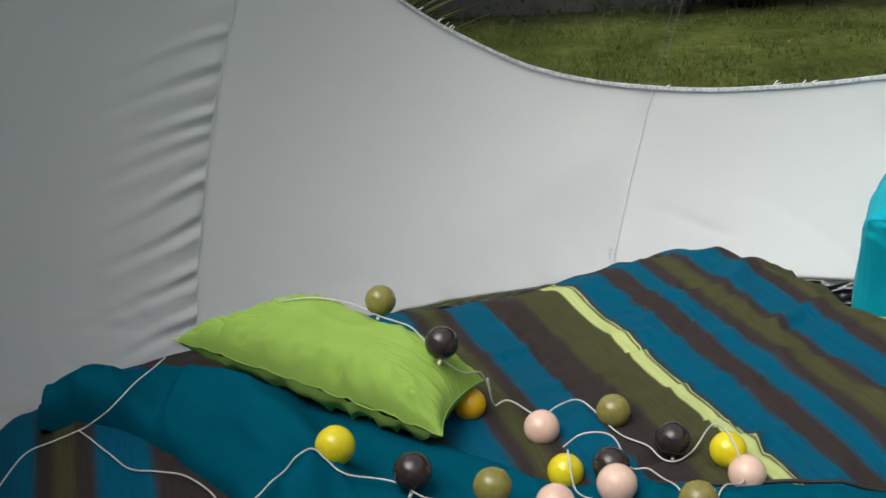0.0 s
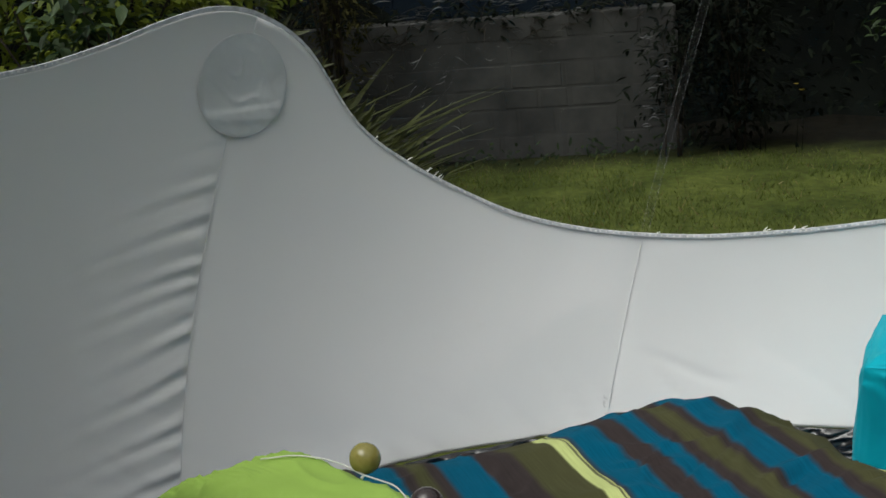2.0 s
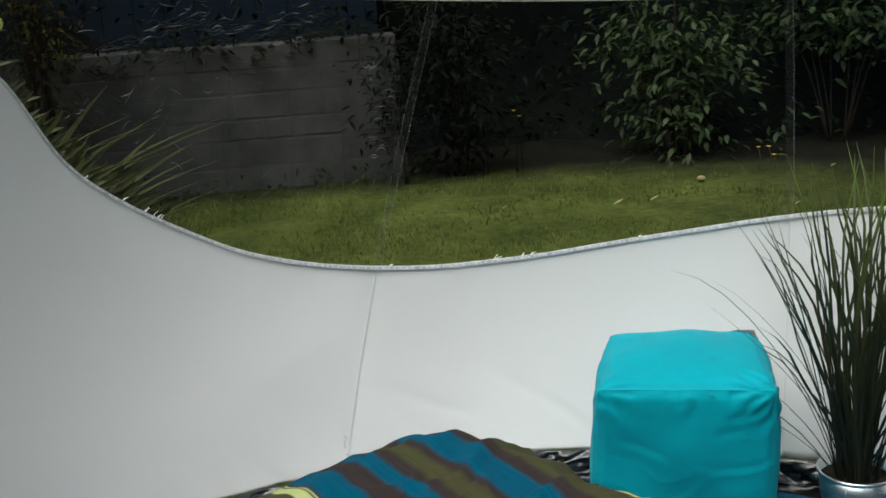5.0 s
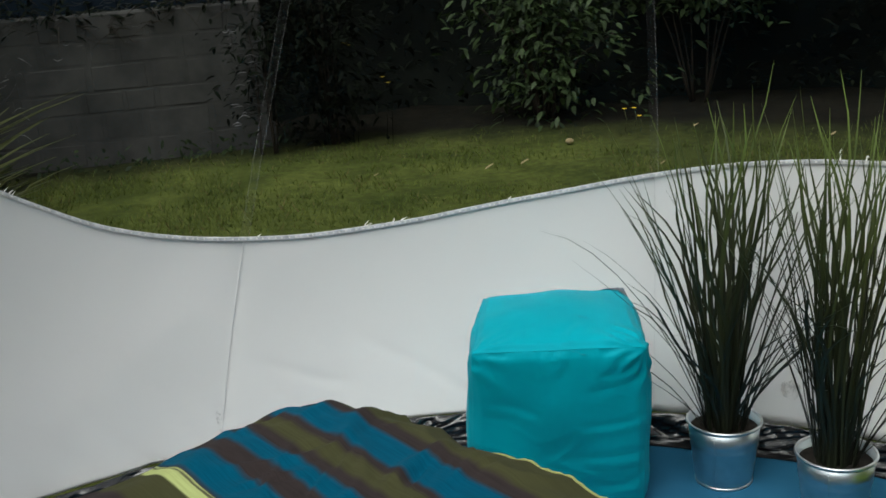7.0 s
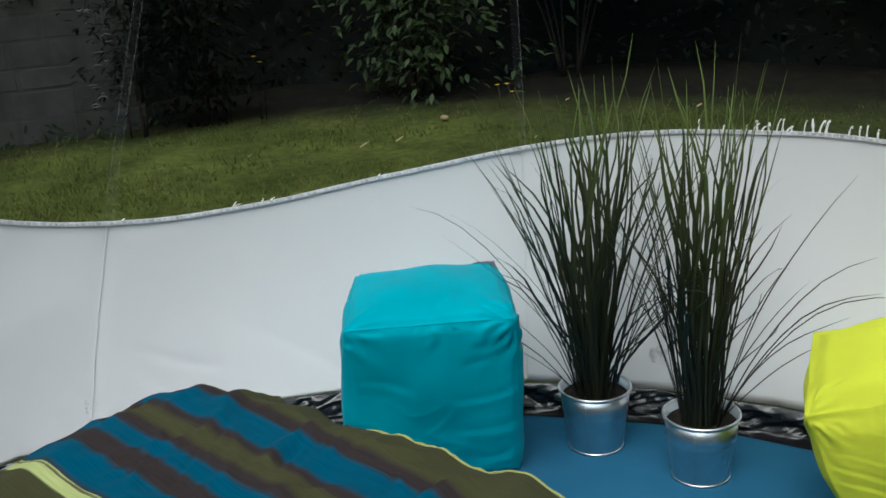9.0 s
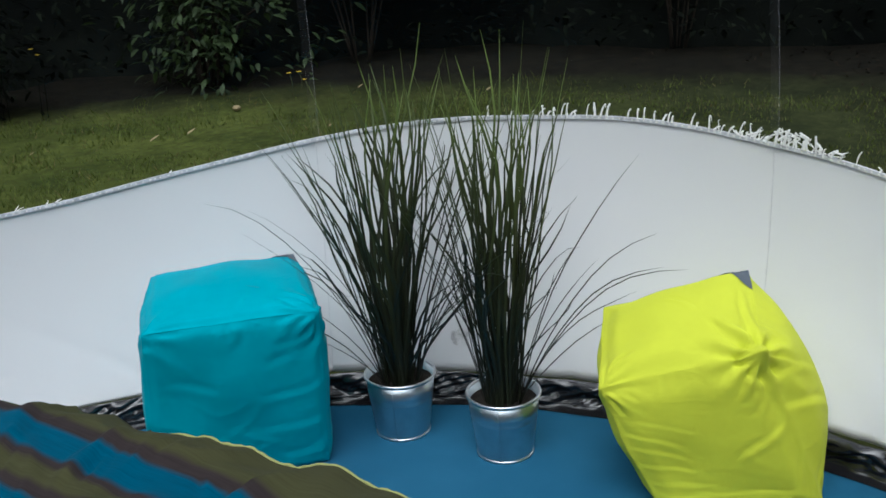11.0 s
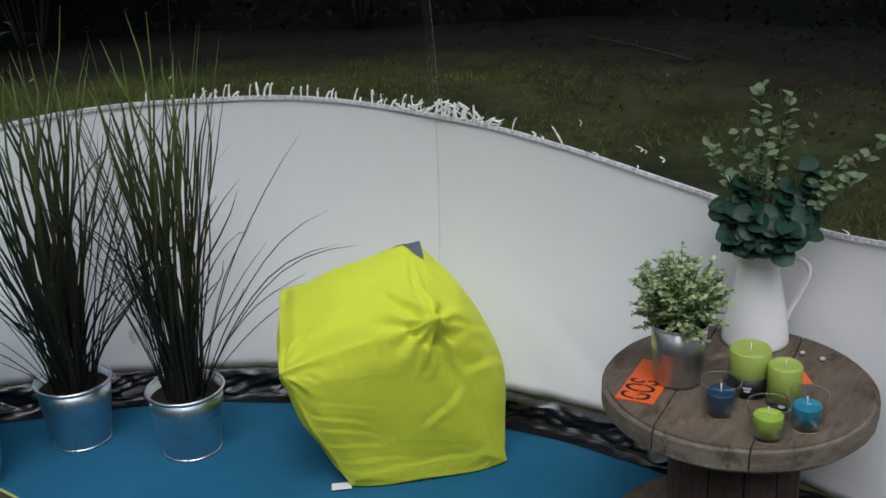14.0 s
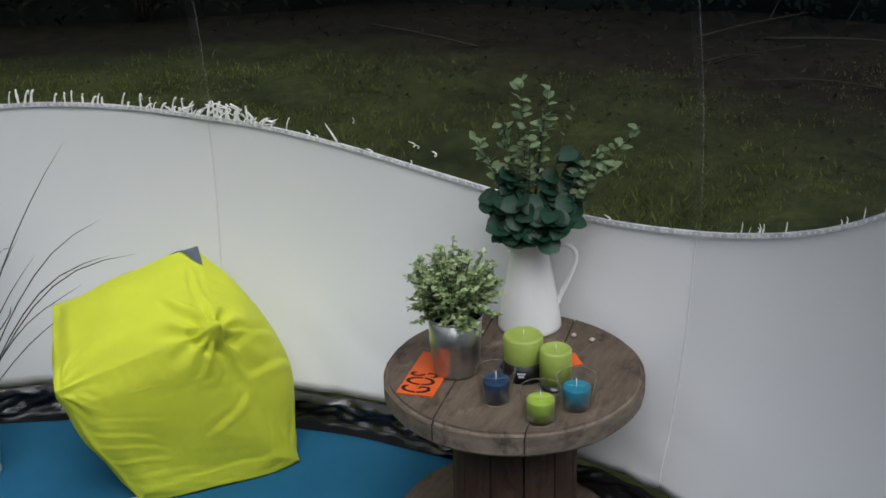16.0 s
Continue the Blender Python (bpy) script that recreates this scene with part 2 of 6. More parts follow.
SMUDGE = smudge_material()
FABRIC = tent_fabric()
FILM = film_material()
WELD = weld_material()
WELD_EDGE = weld_material("weld_edge", 0.10)
STRIPE = striped_cotton()
TEAL_COTTON = cloth("teal_cotton", (0.0005, 0.074, 0.118), fold_strength=0.35, rough=1.0)
for node in TEAL_COTTON.node_tree.nodes:
    if node.type == "BSDF_PRINCIPLED":
        node.inputs["Sheen Weight"].default_value = 0.0
        node.inputs["Specular IOR Level"].default_value = 0.0
GREEN_COTTON = cloth("lime_green_cotton", (0.27, 0.42, 0.085), fold_strength=0.4)
PIPING = cloth("lime_piping", (0.33, 0.35, 0.13), fold_strength=0.1)
TURQ = cloth("turquoise_polyester", (0.001, 0.34, 0.43), fold=9, fold_strength=0.26, rough=0.50, crease=0.2)
YELLOW = cloth("yellow_green_polyester", (0.62, 0.68, 0.050), fold=11, fold_strength=0.42, rough=0.55, crease=0.2)
CARPET = varied("blue_carpet", (0.014, 0.094, 0.176), (0.023, 0.124, 0.222), 3, 0.95, 0, 0.1, 420, 0.5)
BLACK_VINYL = varied("black_vinyl", (0.006, 0.006, 0.007), (0.014, 0.014, 0.016), 5, 0.24, 0, 0.9, 20, 0.2)
GREY_TRIM = varied("grey_welded_hem", (0.40, 0.41, 0.43), (0.74, 0.75, 0.77), 55, 0.16, 0, 0.8, 120, 0.6)
SEAM = varied("seam_thread", (0.66, 0.66, 0.67), (0.76, 0.76, 0.77), 60, 0.7, 0, 0.2, 200, 0.3)
PATCH_M = cloth("grey_white_patch", (0.66, 0.68, 0.69), fold=20, fold_strength=0.3, rough=0.6)
ZINC = varied("galvanised_steel", (0.50, 0.56, 0.60), (0.62, 0.68, 0.72), 18, 0.33, 1.0, 0.5, 60, 0.06)
ZINC_POT = varied("dull_galvanised_steel", (0.42, 0.42, 0.41), (0.60, 0.60, 0.59), 30, 0.38, 1.0, 0.5, 60, 0.08)
ZINC_RIM = varied("bright_steel_rim", (0.62, 0.64, 0.66), (0.74, 0.76, 0.78), 18, 0.30, 1.0, 0.5)
SOIL = varied("dark_filler", (0.01, 0.009, 0.008), (0.03, 0.025, 0.02), 60, 0.95, 0, 0.1, 120, 0.8)
BLADE = blade_material()
WOOD = wood("weathered_spruce", (0.046, 0.033, 0.024), (0.185, 0.140, 0.100), (1.2, 9, 9))
WOOD_RIM = wood("weathered_sawn_rim", (0.050, 0.038, 0.028), (0.29, 0.24, 0.185), (4, 4, 7))
WOOD_V = wood("weathered_stave", (0.05, 0.027, 0.018), (0.14, 0.08, 0.055), (9, 9, 1.2))
ENAMEL = varied("white_enamel", (0.72, 0.72, 0.71), (0.80, 0.80, 0.79), 4, 0.22, 0, 0.5)
WAX_GREEN = varied("green_wax", (0.26, 0.34, 0.06), (0.33, 0.42, 0.09), 25, 0.45, 0, 0.4, 70, 0.1)
WAX_LIME = varied("lime_wax", (0.28, 0.42, 0.04), (0.36, 0.50, 0.06), 25, 0.45)
WAX_NAVY = varied("navy_wax", (0.006, 0.03, 0.08), (0.01, 0.045, 0.11), 25, 0.45)
WAX_TEAL = varied("turquoise_wax", (0.006, 0.17, 0.27), (0.01, 0.21, 0.33), 25, 0.45)
WRAP = varied("black_paper_band", (0.008, 0.008, 0.008), (0.014, 0.014, 0.014), 30, 0.5)
WHITE_PLASTIC = varied("white_plastic", (0.70, 0.69, 0.66), (0.8, 0.79, 0.77), 40, 0.4)
DRY_PEBBLE = varied("beige_pebble", (0.34, 0.30, 0.20), (0.50, 0.45, 0.32), 60, 0.7)
CORD = varied("pale_grey_cord", (0.42, 0.42, 0.40), (0.58, 0.57, 0.54), 40, 0.35)
ORANGE = varied("orange_card", (0.62, 0.09, 0.012), (0.72, 0.12, 0.016), 20, 0.6)
BLACK_INK = varied("black_print", (0.006, 0.006, 0.006), (0.012, 0.011, 0.011), 30, 0.6)
GREY_PRINT = varied("grey_print", (0.075, 0.095, 0.12), (0.10, 0.12, 0.15), 30, 0.6)
LIGHT_PRINT = varied("light_print", (0.5, 0.52, 0.55), (0.6, 0.62, 0.65), 30, 0.6)
LEAF_LIGHT = leafy("grey_green_leaf", (0.05, 0.095, 0.035), (0.27, 0.35, 0.19))
LEAF_BLUE = leafy("deep_green_leaf", (0.004, 0.020, 0.013), (0.026, 0.082, 0.046), 0.45)
LEAF_POT = leafy("variegated_small_leaf", (0.06, 0.13, 0.03), (0.60, 0.70, 0.38), 0.45, 0.35)
STEM = varied("brown_green_stem", (0.03, 0.04, 0.012), (0.08, 0.085, 0.03), 30, 0.6)


def lawn_ground():
    """Short lawn: fresh on the open side, thin over brown earth, with tree and hedge shade painted dark."""
    m, nt, b = material("lawn_with_painted_shade", (0.05, 0.06, 0.012), 0.95, 0, 0.1)
    v = coords(nt)
    fresh = ramp(nt, noise_tex(nt, v, 2.2, 5), [(0.3, (0.036, 0.051, 0.011)), (0.7, (0.104, 0.124, 0.030))])
    # Tree shade is put into the colour of the thin grass.
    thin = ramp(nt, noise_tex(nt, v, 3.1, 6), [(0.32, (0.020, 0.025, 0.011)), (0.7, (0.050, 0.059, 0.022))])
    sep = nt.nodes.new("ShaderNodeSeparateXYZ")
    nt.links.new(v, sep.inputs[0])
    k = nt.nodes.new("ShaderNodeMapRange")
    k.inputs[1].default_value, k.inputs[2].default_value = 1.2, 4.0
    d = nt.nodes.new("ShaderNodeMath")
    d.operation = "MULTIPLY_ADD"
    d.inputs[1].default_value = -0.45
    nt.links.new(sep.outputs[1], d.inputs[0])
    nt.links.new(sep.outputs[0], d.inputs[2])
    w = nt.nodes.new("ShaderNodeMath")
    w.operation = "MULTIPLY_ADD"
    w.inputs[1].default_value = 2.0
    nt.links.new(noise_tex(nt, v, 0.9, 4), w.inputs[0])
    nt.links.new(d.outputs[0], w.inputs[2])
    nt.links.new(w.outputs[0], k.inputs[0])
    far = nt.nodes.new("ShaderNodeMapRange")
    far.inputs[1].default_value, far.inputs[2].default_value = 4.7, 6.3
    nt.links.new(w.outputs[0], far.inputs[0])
    # Brown earth, its colour darkened further for the tree shade.
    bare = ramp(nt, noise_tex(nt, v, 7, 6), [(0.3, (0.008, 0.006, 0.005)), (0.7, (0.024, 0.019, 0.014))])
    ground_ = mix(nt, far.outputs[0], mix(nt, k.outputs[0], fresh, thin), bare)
    # Hedge shade painted as a near-black band along the lawn's far edge.
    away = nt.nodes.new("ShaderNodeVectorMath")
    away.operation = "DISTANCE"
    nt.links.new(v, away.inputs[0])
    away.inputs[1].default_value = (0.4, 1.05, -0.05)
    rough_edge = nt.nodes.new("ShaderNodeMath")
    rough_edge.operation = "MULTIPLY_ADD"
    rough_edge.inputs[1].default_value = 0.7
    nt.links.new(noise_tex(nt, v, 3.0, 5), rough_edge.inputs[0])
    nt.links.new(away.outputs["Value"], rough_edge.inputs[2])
    hedge_shade = nt.nodes.new("ShaderNodeMapRange")
    hedge_shade.inputs[1].default_value, hedge_shade.inputs[2].default_value = 5.75, 6.5
    nt.links.new(rough_edge.outputs[0], hedge_shade.inputs[0])
    shade_dark = ramp(nt, noise_tex(nt, v, 9, 6), [(0.3, (0.005, 0.005, 0.004)), (0.7, (0.016, 0.014, 0.010))])
    ground_ = mix(nt, hedge_shade.outputs[0], ground_, shade_dark)
    worn = ramp(nt, noise_tex(nt, v, 17, 6, 0.7), [(0.35, (0.62, 0.62, 0.62)), (0.65, (1.3, 1.28, 1.2))])
    nt.links.new(mix(nt, 1.0, ground_, worn, "MULTIPLY"), b.inputs["Base Color"])
    bump(nt, b, noise_tex(nt, v, 60, 4), 0.9, 0.01)
    return m


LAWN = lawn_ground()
GRASS = leafy("grass_blades", (0.034, 0.055, 0.010), (0.185, 0.220, 0.048), 0.6, 0.35, 0.2)
# Deep shade in the hedge is put into these two near-black colours.
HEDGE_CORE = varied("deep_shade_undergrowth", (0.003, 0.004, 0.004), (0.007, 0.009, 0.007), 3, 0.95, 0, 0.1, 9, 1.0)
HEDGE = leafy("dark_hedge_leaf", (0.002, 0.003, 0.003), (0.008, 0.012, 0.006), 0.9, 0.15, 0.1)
# Darker copy of LAUREL, with the shade painted into the leaf colour.
LAUREL_DIM = leafy("laurel_leaf_painted_shade", (0.004, 0.010, 0.004), (0.030, 0.050, 0.014), 0.6, 0.2, 0.2)
OLIVE_LEAF = leafy("olive_brown_leaf", (0.010, 0.010, 0.003), (0.050, 0.046, 0.012), 0.8, 0.2, 0.1)
STRAW = leafy("dry_grass", (0.10, 0.085, 0.035), (0.26, 0.22, 0.10), 0.8, 0.2, 0.1)
LITTER = leafy("leaf_litter", (0.012, 0.009, 0.006), (0.034, 0.026, 0.019), 0.9, 0.1, 0.05)
NAVY = varied("navy_painted_boards", (0.004, 0.008, 0.014), (0.007, 0.014, 0.024), 2.5, 0.8, 0, 0.1, 12, 0.5)
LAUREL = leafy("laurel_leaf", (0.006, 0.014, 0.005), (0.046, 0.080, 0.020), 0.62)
IRIS = leafy("strap_leaf", (0.004, 0.007, 0.003), (0.105, 0.115, 0.035), 0.45, 0.2)
LIMELEAF = leafy("yellow_green_leaf", (0.06, 0.09, 0.008), (0.26, 0.31, 0.025), 0.5, 0.4)
STONE = varied("grey_garden_stone", (0.030, 0.030, 0.030), (0.066, 0.065, 0.061), 3.5, 0.9, 0, 0.2, 16, 0.8, (1, 1, 1), 0.09)
BARK = varied("dark_bark", (0.012, 0.009, 0.007), (0.04, 0.03, 0.022), 12, 0.9, 0, 0.2, 30, 0.9)
ROPE = varied("pale_cord", (0.40, 0.40, 0.37), (0.55, 0.54, 0.5), 60, 0.8)
DRY = varied("dry_leaf", (0.22, 0.16, 0.07), (0.42, 0.34, 0.2), 30, 0.7)
FLOWER = varied("yellow_petal", (0.55, 0.36, 0.02), (0.7, 0.5, 0.04), 30, 0.6)


def glass_material():
    """Thin clear glass: see-through, glossy by Fresnel."""
    m = bpy.data.materials.new("clear_glass")
    m.use_nodes = True
    nt = m.node_tree
    nt.nodes.clear()
    out, clear, gloss, mx, fr = (nt.nodes.new(k) for k in ("ShaderNodeOutputMaterial", "ShaderNodeBsdfTransparent", "ShaderNodeBsdfGlossy", "ShaderNodeMixShader", "ShaderNodeMapRange"))
    clear.inputs[0].default_value = (0.95, 0.96, 0.95, 1)
    gloss.inputs["Roughness"].default_value = 0.03
    lw = nt.nodes.new("ShaderNodeLayerWeight")
    fr.inputs[1].default_value, fr.inputs[2].default_value, fr.inputs[3].default_value, fr.inputs[4].default_value = 0.5, 1.0, 0.02, 0.6
    nt.links.new(lw.outputs["Facing"], fr.inputs[0])
    nt.links.new(fr.outputs[0], mx.inputs[0])
    nt.links.new(clear.outputs[0], mx.inputs[1])
    nt.links.new(gloss.outputs[0], mx.inputs[2])
    nt.links.new(mx.outputs[0], out.inputs[0])
    return m


def glass_rim_material():
    """The thick rolled edge of a tumbler; the light gathered there is painted pale."""
    m, nt, b = material("rolled_glass_edge", (0.62, 0.60, 0.48), 0.08, 0, 0.8)
    clear, mx = nt.nodes.new("ShaderNodeBsdfTransparent"), nt.nodes.new("ShaderNodeMixShader")
    mx.inputs[0].default_value = 0.22
    nt.links.new(clear.outputs[0], mx.inputs[1])
    nt.links.new(b.outputs[0], mx.inputs[2])
    nt.links.new(mx.outputs[0], nt.nodes["Material Output"].inputs[0])
    return m


GLASS_RIM = glass_rim_material()
GLASS = glass_material()
BALLS = {
    "olive": varied("olive_thread_ball", (0.17, 0.15, 0.035), (0.24, 0.21, 0.06), 60, 0.17, 0, 0.6, 260, 0.10),
    "dark": varied("dark_brown_thread_ball", (0.018, 0.012, 0.012), (0.035, 0.024, 0.023), 60, 0.17, 0, 0.6, 260, 0.10),
    "yellow": varied("yellow_thread_ball", (0.62, 0.50, 0.01), (0.72, 0.60, 0.02), 60, 0.17, 0, 0.6, 260, 0.10),
    "orange": varied("orange_thread_ball", (0.62, 0.33, 0.008), (0.70, 0.42, 0.01), 60, 0.17, 0, 0.6, 260, 0.10),
    "pink": varied("pale_pink_thread_ball", (0.66, 0.42, 0.33), (0.74, 0.52, 0.42), 60, 0.17, 0, 0.6, 260, 0.10),
}

# ---- mesh helpers ----


def mesh_of(name, verts, faces, mat, smooth=True):
    me = bpy.data.meshes.new(name)
    me.from_pydata([tuple(v) for v in verts], [], faces)
    if smooth:
        me.polygons.foreach_set("use_smooth", [True] * len(me.polygons))
    if mat:
        me.materials.append(mat)
    me.update()
    return me


def put(name, me, parent=None, label=""):
    ob = new(name, me)
    ob.parent = parent
    return tagged(ob, label)


def part(name, bm, mat, parent, label="", smooth=True):
    me = bpy.data.meshes.new(name)
    bm.normal_update()
    bm.to_mesh(me)
    bm.free()
    if smooth:
        me.polygons.foreach_set("use_smooth", [True] * len(me.polygons))
    me.materials.append(mat)
    return put(name, me, parent, label)


def thing(name, x, y, z, label, category, group="", turn=0.0):
    ob = new(name)
    ob.matrix_world = pose(x, y, z, 0, 0, turn)
    ob.empty_display_size = 0.05
    return tagged(ob, label, category, group)


def grid_faces(rows, cols, wrap=False, start=0):
    out = []
    for i in range(rows - 1):
        for j in range(cols if wrap else cols - 1):
            k = (j + 1) % cols
            out.append((start + i * cols + j, start + i * cols + k, start + (i + 1) * cols + k, start + (i + 1) * cols + j))
    return out


def lathe(profile, n=40):
    """A bmesh turned about z from (radius, height) pairs."""
    bm = bmesh.new()
    rings = []
    for r, z in profile:
        rings.append([bm.verts.new((r * math.cos(2 * math.pi * k / n), r * math.sin(2 * math.pi * k / n), z)) for k in range(n)] if r > 1e-5 else [bm.verts.new((0, 0, z))])
    for a, b in zip(rings, rings[1:]):
        for k in range(n):
            q = (k + 1) % n
            if len(a) == 1 and len(b) > 1:
                bm.faces.new((a[0], b[q], b[k]))
            elif len(b) == 1 and len(a) > 1:
                bm.faces.new((a[k], a[q], b[0]))
            elif len(a) > 1:
                bm.faces.new((a[k], a[q], b[q], b[k]))
    bmesh.ops.recalc_face_normals(bm, faces=bm.faces)
    return bm


def tube_verts(points, radius, n=8, taper=None):
    pts = [Vector(p) for p in points]
    verts, faces, side = [], [], None
    for i, p in enumerate(pts):
        d = (pts[min(i + 1, len(pts) - 1)] - pts[max(i - 1, 0)]).normalized()
        if side is None:
            side = d.orthogonal().normalized()
        side = (side - d * side.dot(d)).normalized()
        up = d.cross(side)
        r = radius if taper is None else radius * (1 + (taper - 1) * i / (len(pts) - 1))
        for k in range(n):
            a = 2 * math.pi * k / n
            verts.append(p + (side * math.cos(a) + up * math.sin(a)) * r)
    faces = grid_faces(len(pts), n, True)
    faces += [tuple(range(n))[::-1], tuple(range((len(pts) - 1) * n, len(pts) * n))]
    return verts, faces


def tube(name, points, radius, mat, parent=None, label="", n=8, taper=None):
    v, f = tube_verts(points, radius, n, taper)
    return put(name, mesh_of(name, v, f, mat), parent, label)


def slab(cx, cy, w, h, t, z, along):
    bm = bmesh.new()
    bmesh.ops.create_cube(bm, size=1)
    side = Vector((-along.y, along.x, 0))
    for v in bm.verts:
        v.co = along * (v.co.x * w) + side * (v.co.y * h) + Vector((cx, cy, z + t * (v.co.z + 0.5)))
    return bm


def spline(points, n):
    """Catmull-Rom through points, n steps a span."""
    p = [Vector(q) for q in points]
    p = [2 * p[0] - p[1]] + p + [2 * p[-1] - p[-2]]
    out = []
    for i in range(1, len(p) - 2):
        for k in range(n):
            t = k / n
            a, b, c, d = p[i - 1], p[i], p[i + 1], p[i + 2]
            out.append(0.5 * (2 * b + (c - a) * t + (2 * a - 5 * b + 4 * c - d) * t * t + (3 * b - a - 3 * c + d) * t ** 3))
    return out + [p[-2]]


def smoothstep(a, b, x):
    t = min(max((x - a) / (b - a), 0.0), 1.0)
    return t * t * (3 - 2 * t)


def nz(x, y, z, s=1.0):
    return noise.noise((x * s, y * s, z * s))


# ---- the tent: a bubble of ten gores, white below, clear above ----
CX, CY, RS, ZC = 0.40, 1.05, 1.72, 0.60
SEAMS = [3 + 36 * k for k in range(-2, 8)]          # azimuths, from +y towards +x
# Past 112 degrees the hem is unseen, raised there to block low light.
EDGE_HALF = [(0, 0.700), (6, 0.698), (12, 0.683), (20, 0.648), (28, 0.604), (36, 0.5605), (42, 0.5415), (47, 0.535), (52, 0.547), (57, 0.575), (62, 0.625),
             (66, 0.69), (71, 0.79), (75, 0.905), (79, 1.10), (83, 1.187), (86.5, 1.208), (90, 1.194), (95, 1.157), (101, 1.131), (112, 1.14), (130, 1.42), (150, 1.60), (181, 1.66)]


EDGE_SLOPE = [0.0] + [(c[1] - a[1]) / (c[0] - a[0]) for a, c in zip(EDGE_HALF, EDGE_HALF[2:])] + [0.0]


def edge_z(az):
    """The hem's height: nearly the same curve on both sides of its axis, with the cloth's own small sags."""
    n = (az + 180) % 360 - 180
    sag = 0.010 * smoothstep(-24, -12, n) * smoothstep(22, 6, n) - 0.012 * smoothstep(20, 34, n) * smoothstep(72, 50, n) + 0.006 * smoothstep(72, 82, n) * smoothstep(104, 92, n)
    return hem_curve(az) + sag


def hem_curve(az):
    d = abs((az - 57 + 180) % 360 - 180)
    for i in range(len(EDGE_HALF) - 1):
        (a, p), (b, q) = EDGE_HALF[i], EDGE_HALF[i + 1]
        if a <= d <= b:
            h, t = b - a, (d - a) / (b - a)
            return p * (1 + 2 * t) * (1 - t) ** 2 + q * t * t * (3 - 2 * t) + h * t * (1 - t) * (EDGE_SLOPE[i] * (1 - t) - EDGE_SLOPE[i + 1] * t)
    return 1.2


def on_tent(az, z, out=0.0):
    r = math.sqrt(max(RS * RS - (z - ZC) ** 2, 0.0)) + out
    a = radians(az)
    return Vector((CX + r * math.sin(a), CY + r * math.cos(a), z))


def seam_az(k, z):
    """Where seam k stands at a height: the gores lean a little."""
    lean = {-33: 10.5, 3: 9.0}.get(SEAMS[k % 10], 0.0)
    top = {-33: -28.9 - 0.9 * 10.5, 3: 5.4 - 0.55 * 9.0}.get(SEAMS[k % 10], SEAMS[k % 10])
    return top + lean * min(z, 1.3) + (360 if k >= 10 else 0)


def gore_top(k, g):
    """The hem's height at a share g of the way across gore k."""
    z = 0.7
    for _ in range(8):
        z = 0.5 * z + 0.5 * edge_z(seam_az(k, z) * (1 - g) + seam_az(k + 1, z) * g)
    return z


CREASE = crease_material()


def wall_ripple(az, z):
    """Gathered folds beside the left seam, and slack near the others."""
    s = seam_az(1, z)
    d = s - az
    out = 0.0
    if 0 < d < 13:
        fade = math.exp(-d / 3.0) * smoothstep(0, 0.25, d) * smoothstep(0.02, 0.12, z) * (1 - smoothstep(0.72, 0.98, z))
        ph = z + 0.0036 * d + 0.02 * nz(az * 0.1, z * 4, 3)
        out += fade * 0.0075 * (math.sin(ph * 112 + 3.0 * nz(z * 5, 1, 1)) + 0.5 * math.sin(ph * 171 + 1.0 + d * 0.2)) * (0.6 + 0.8 * abs(nz(z * 9, 4, 4)) * 2)
    out += 0.0035 * nz(az * 0.05, z * 1.3, 7) + 0.0015 * nz(az * 0.4, z * 7, 2)
    low = math.exp(-z / 0.13)
    out += low * (0.009 * nz(az * 0.22, z * 3, 11) + 0.012 * max(1 - abs(nz(az * 0.16 + z * 6, z * 2 - az * 0.03, 4)) * 6, 0) ** 2)
    return out


wall = tagged(new("wall_tent"), "white fabric lower wall of a round bubble tent", "tent wall", "", "structure")
window = tagged(new("window_1"), "clear vinyl upper dome of the bubble tent", "tent window", "", "structure")
for k in range(10):
    cols, rows = (90, 130) if k == 0 else (48, 64) if k in (1, 2) else (40, 30)
    verts = []
    for side in (0.0, 0.004):
        for i in range(rows):
            f = i / (rows - 1)
            for j in range(cols):
                g = j / (cols - 1)
                top = gore_top(k, g)
                z = 0.065 + (top - 0.065) * f
                az = seam_az(k, z) * (1 - g) + seam_az(k + 1, z) * g
                pinch = -0.004 * math.exp(-min(g, 1 - g) * 60)
                verts.append(on_tent(az, z, wall_ripple(az, z) - pinch + side))
    n = rows * cols
    faces = [q[::-1] for q in grid_faces(rows, cols)] + grid_faces(rows, cols, start=n)
    for j in range(cols - 1):
        faces.append(((rows - 1) * cols + j + 1, (rows - 1) * cols + j, n + (rows - 1) * cols + j, n + (rows - 1) * cols + j + 1))
        faces.append((j, j + 1, n + j + 1, n + j))
    put("panel", mesh_of("panel", verts, faces, FABRIC), wall)
    # the seam's raised welt
    pts = [on_tent(seam_az(k, z), z, wall_ripple(seam_az(k, z), z) + 0.001) for z in [0.07 + (gore_top(k, 0.0) - 0.08) * i / 40 for i in range(41)]]
    tube("seam", pts, 0.0010, SEAM, wall, "raised stitched seam", 6)

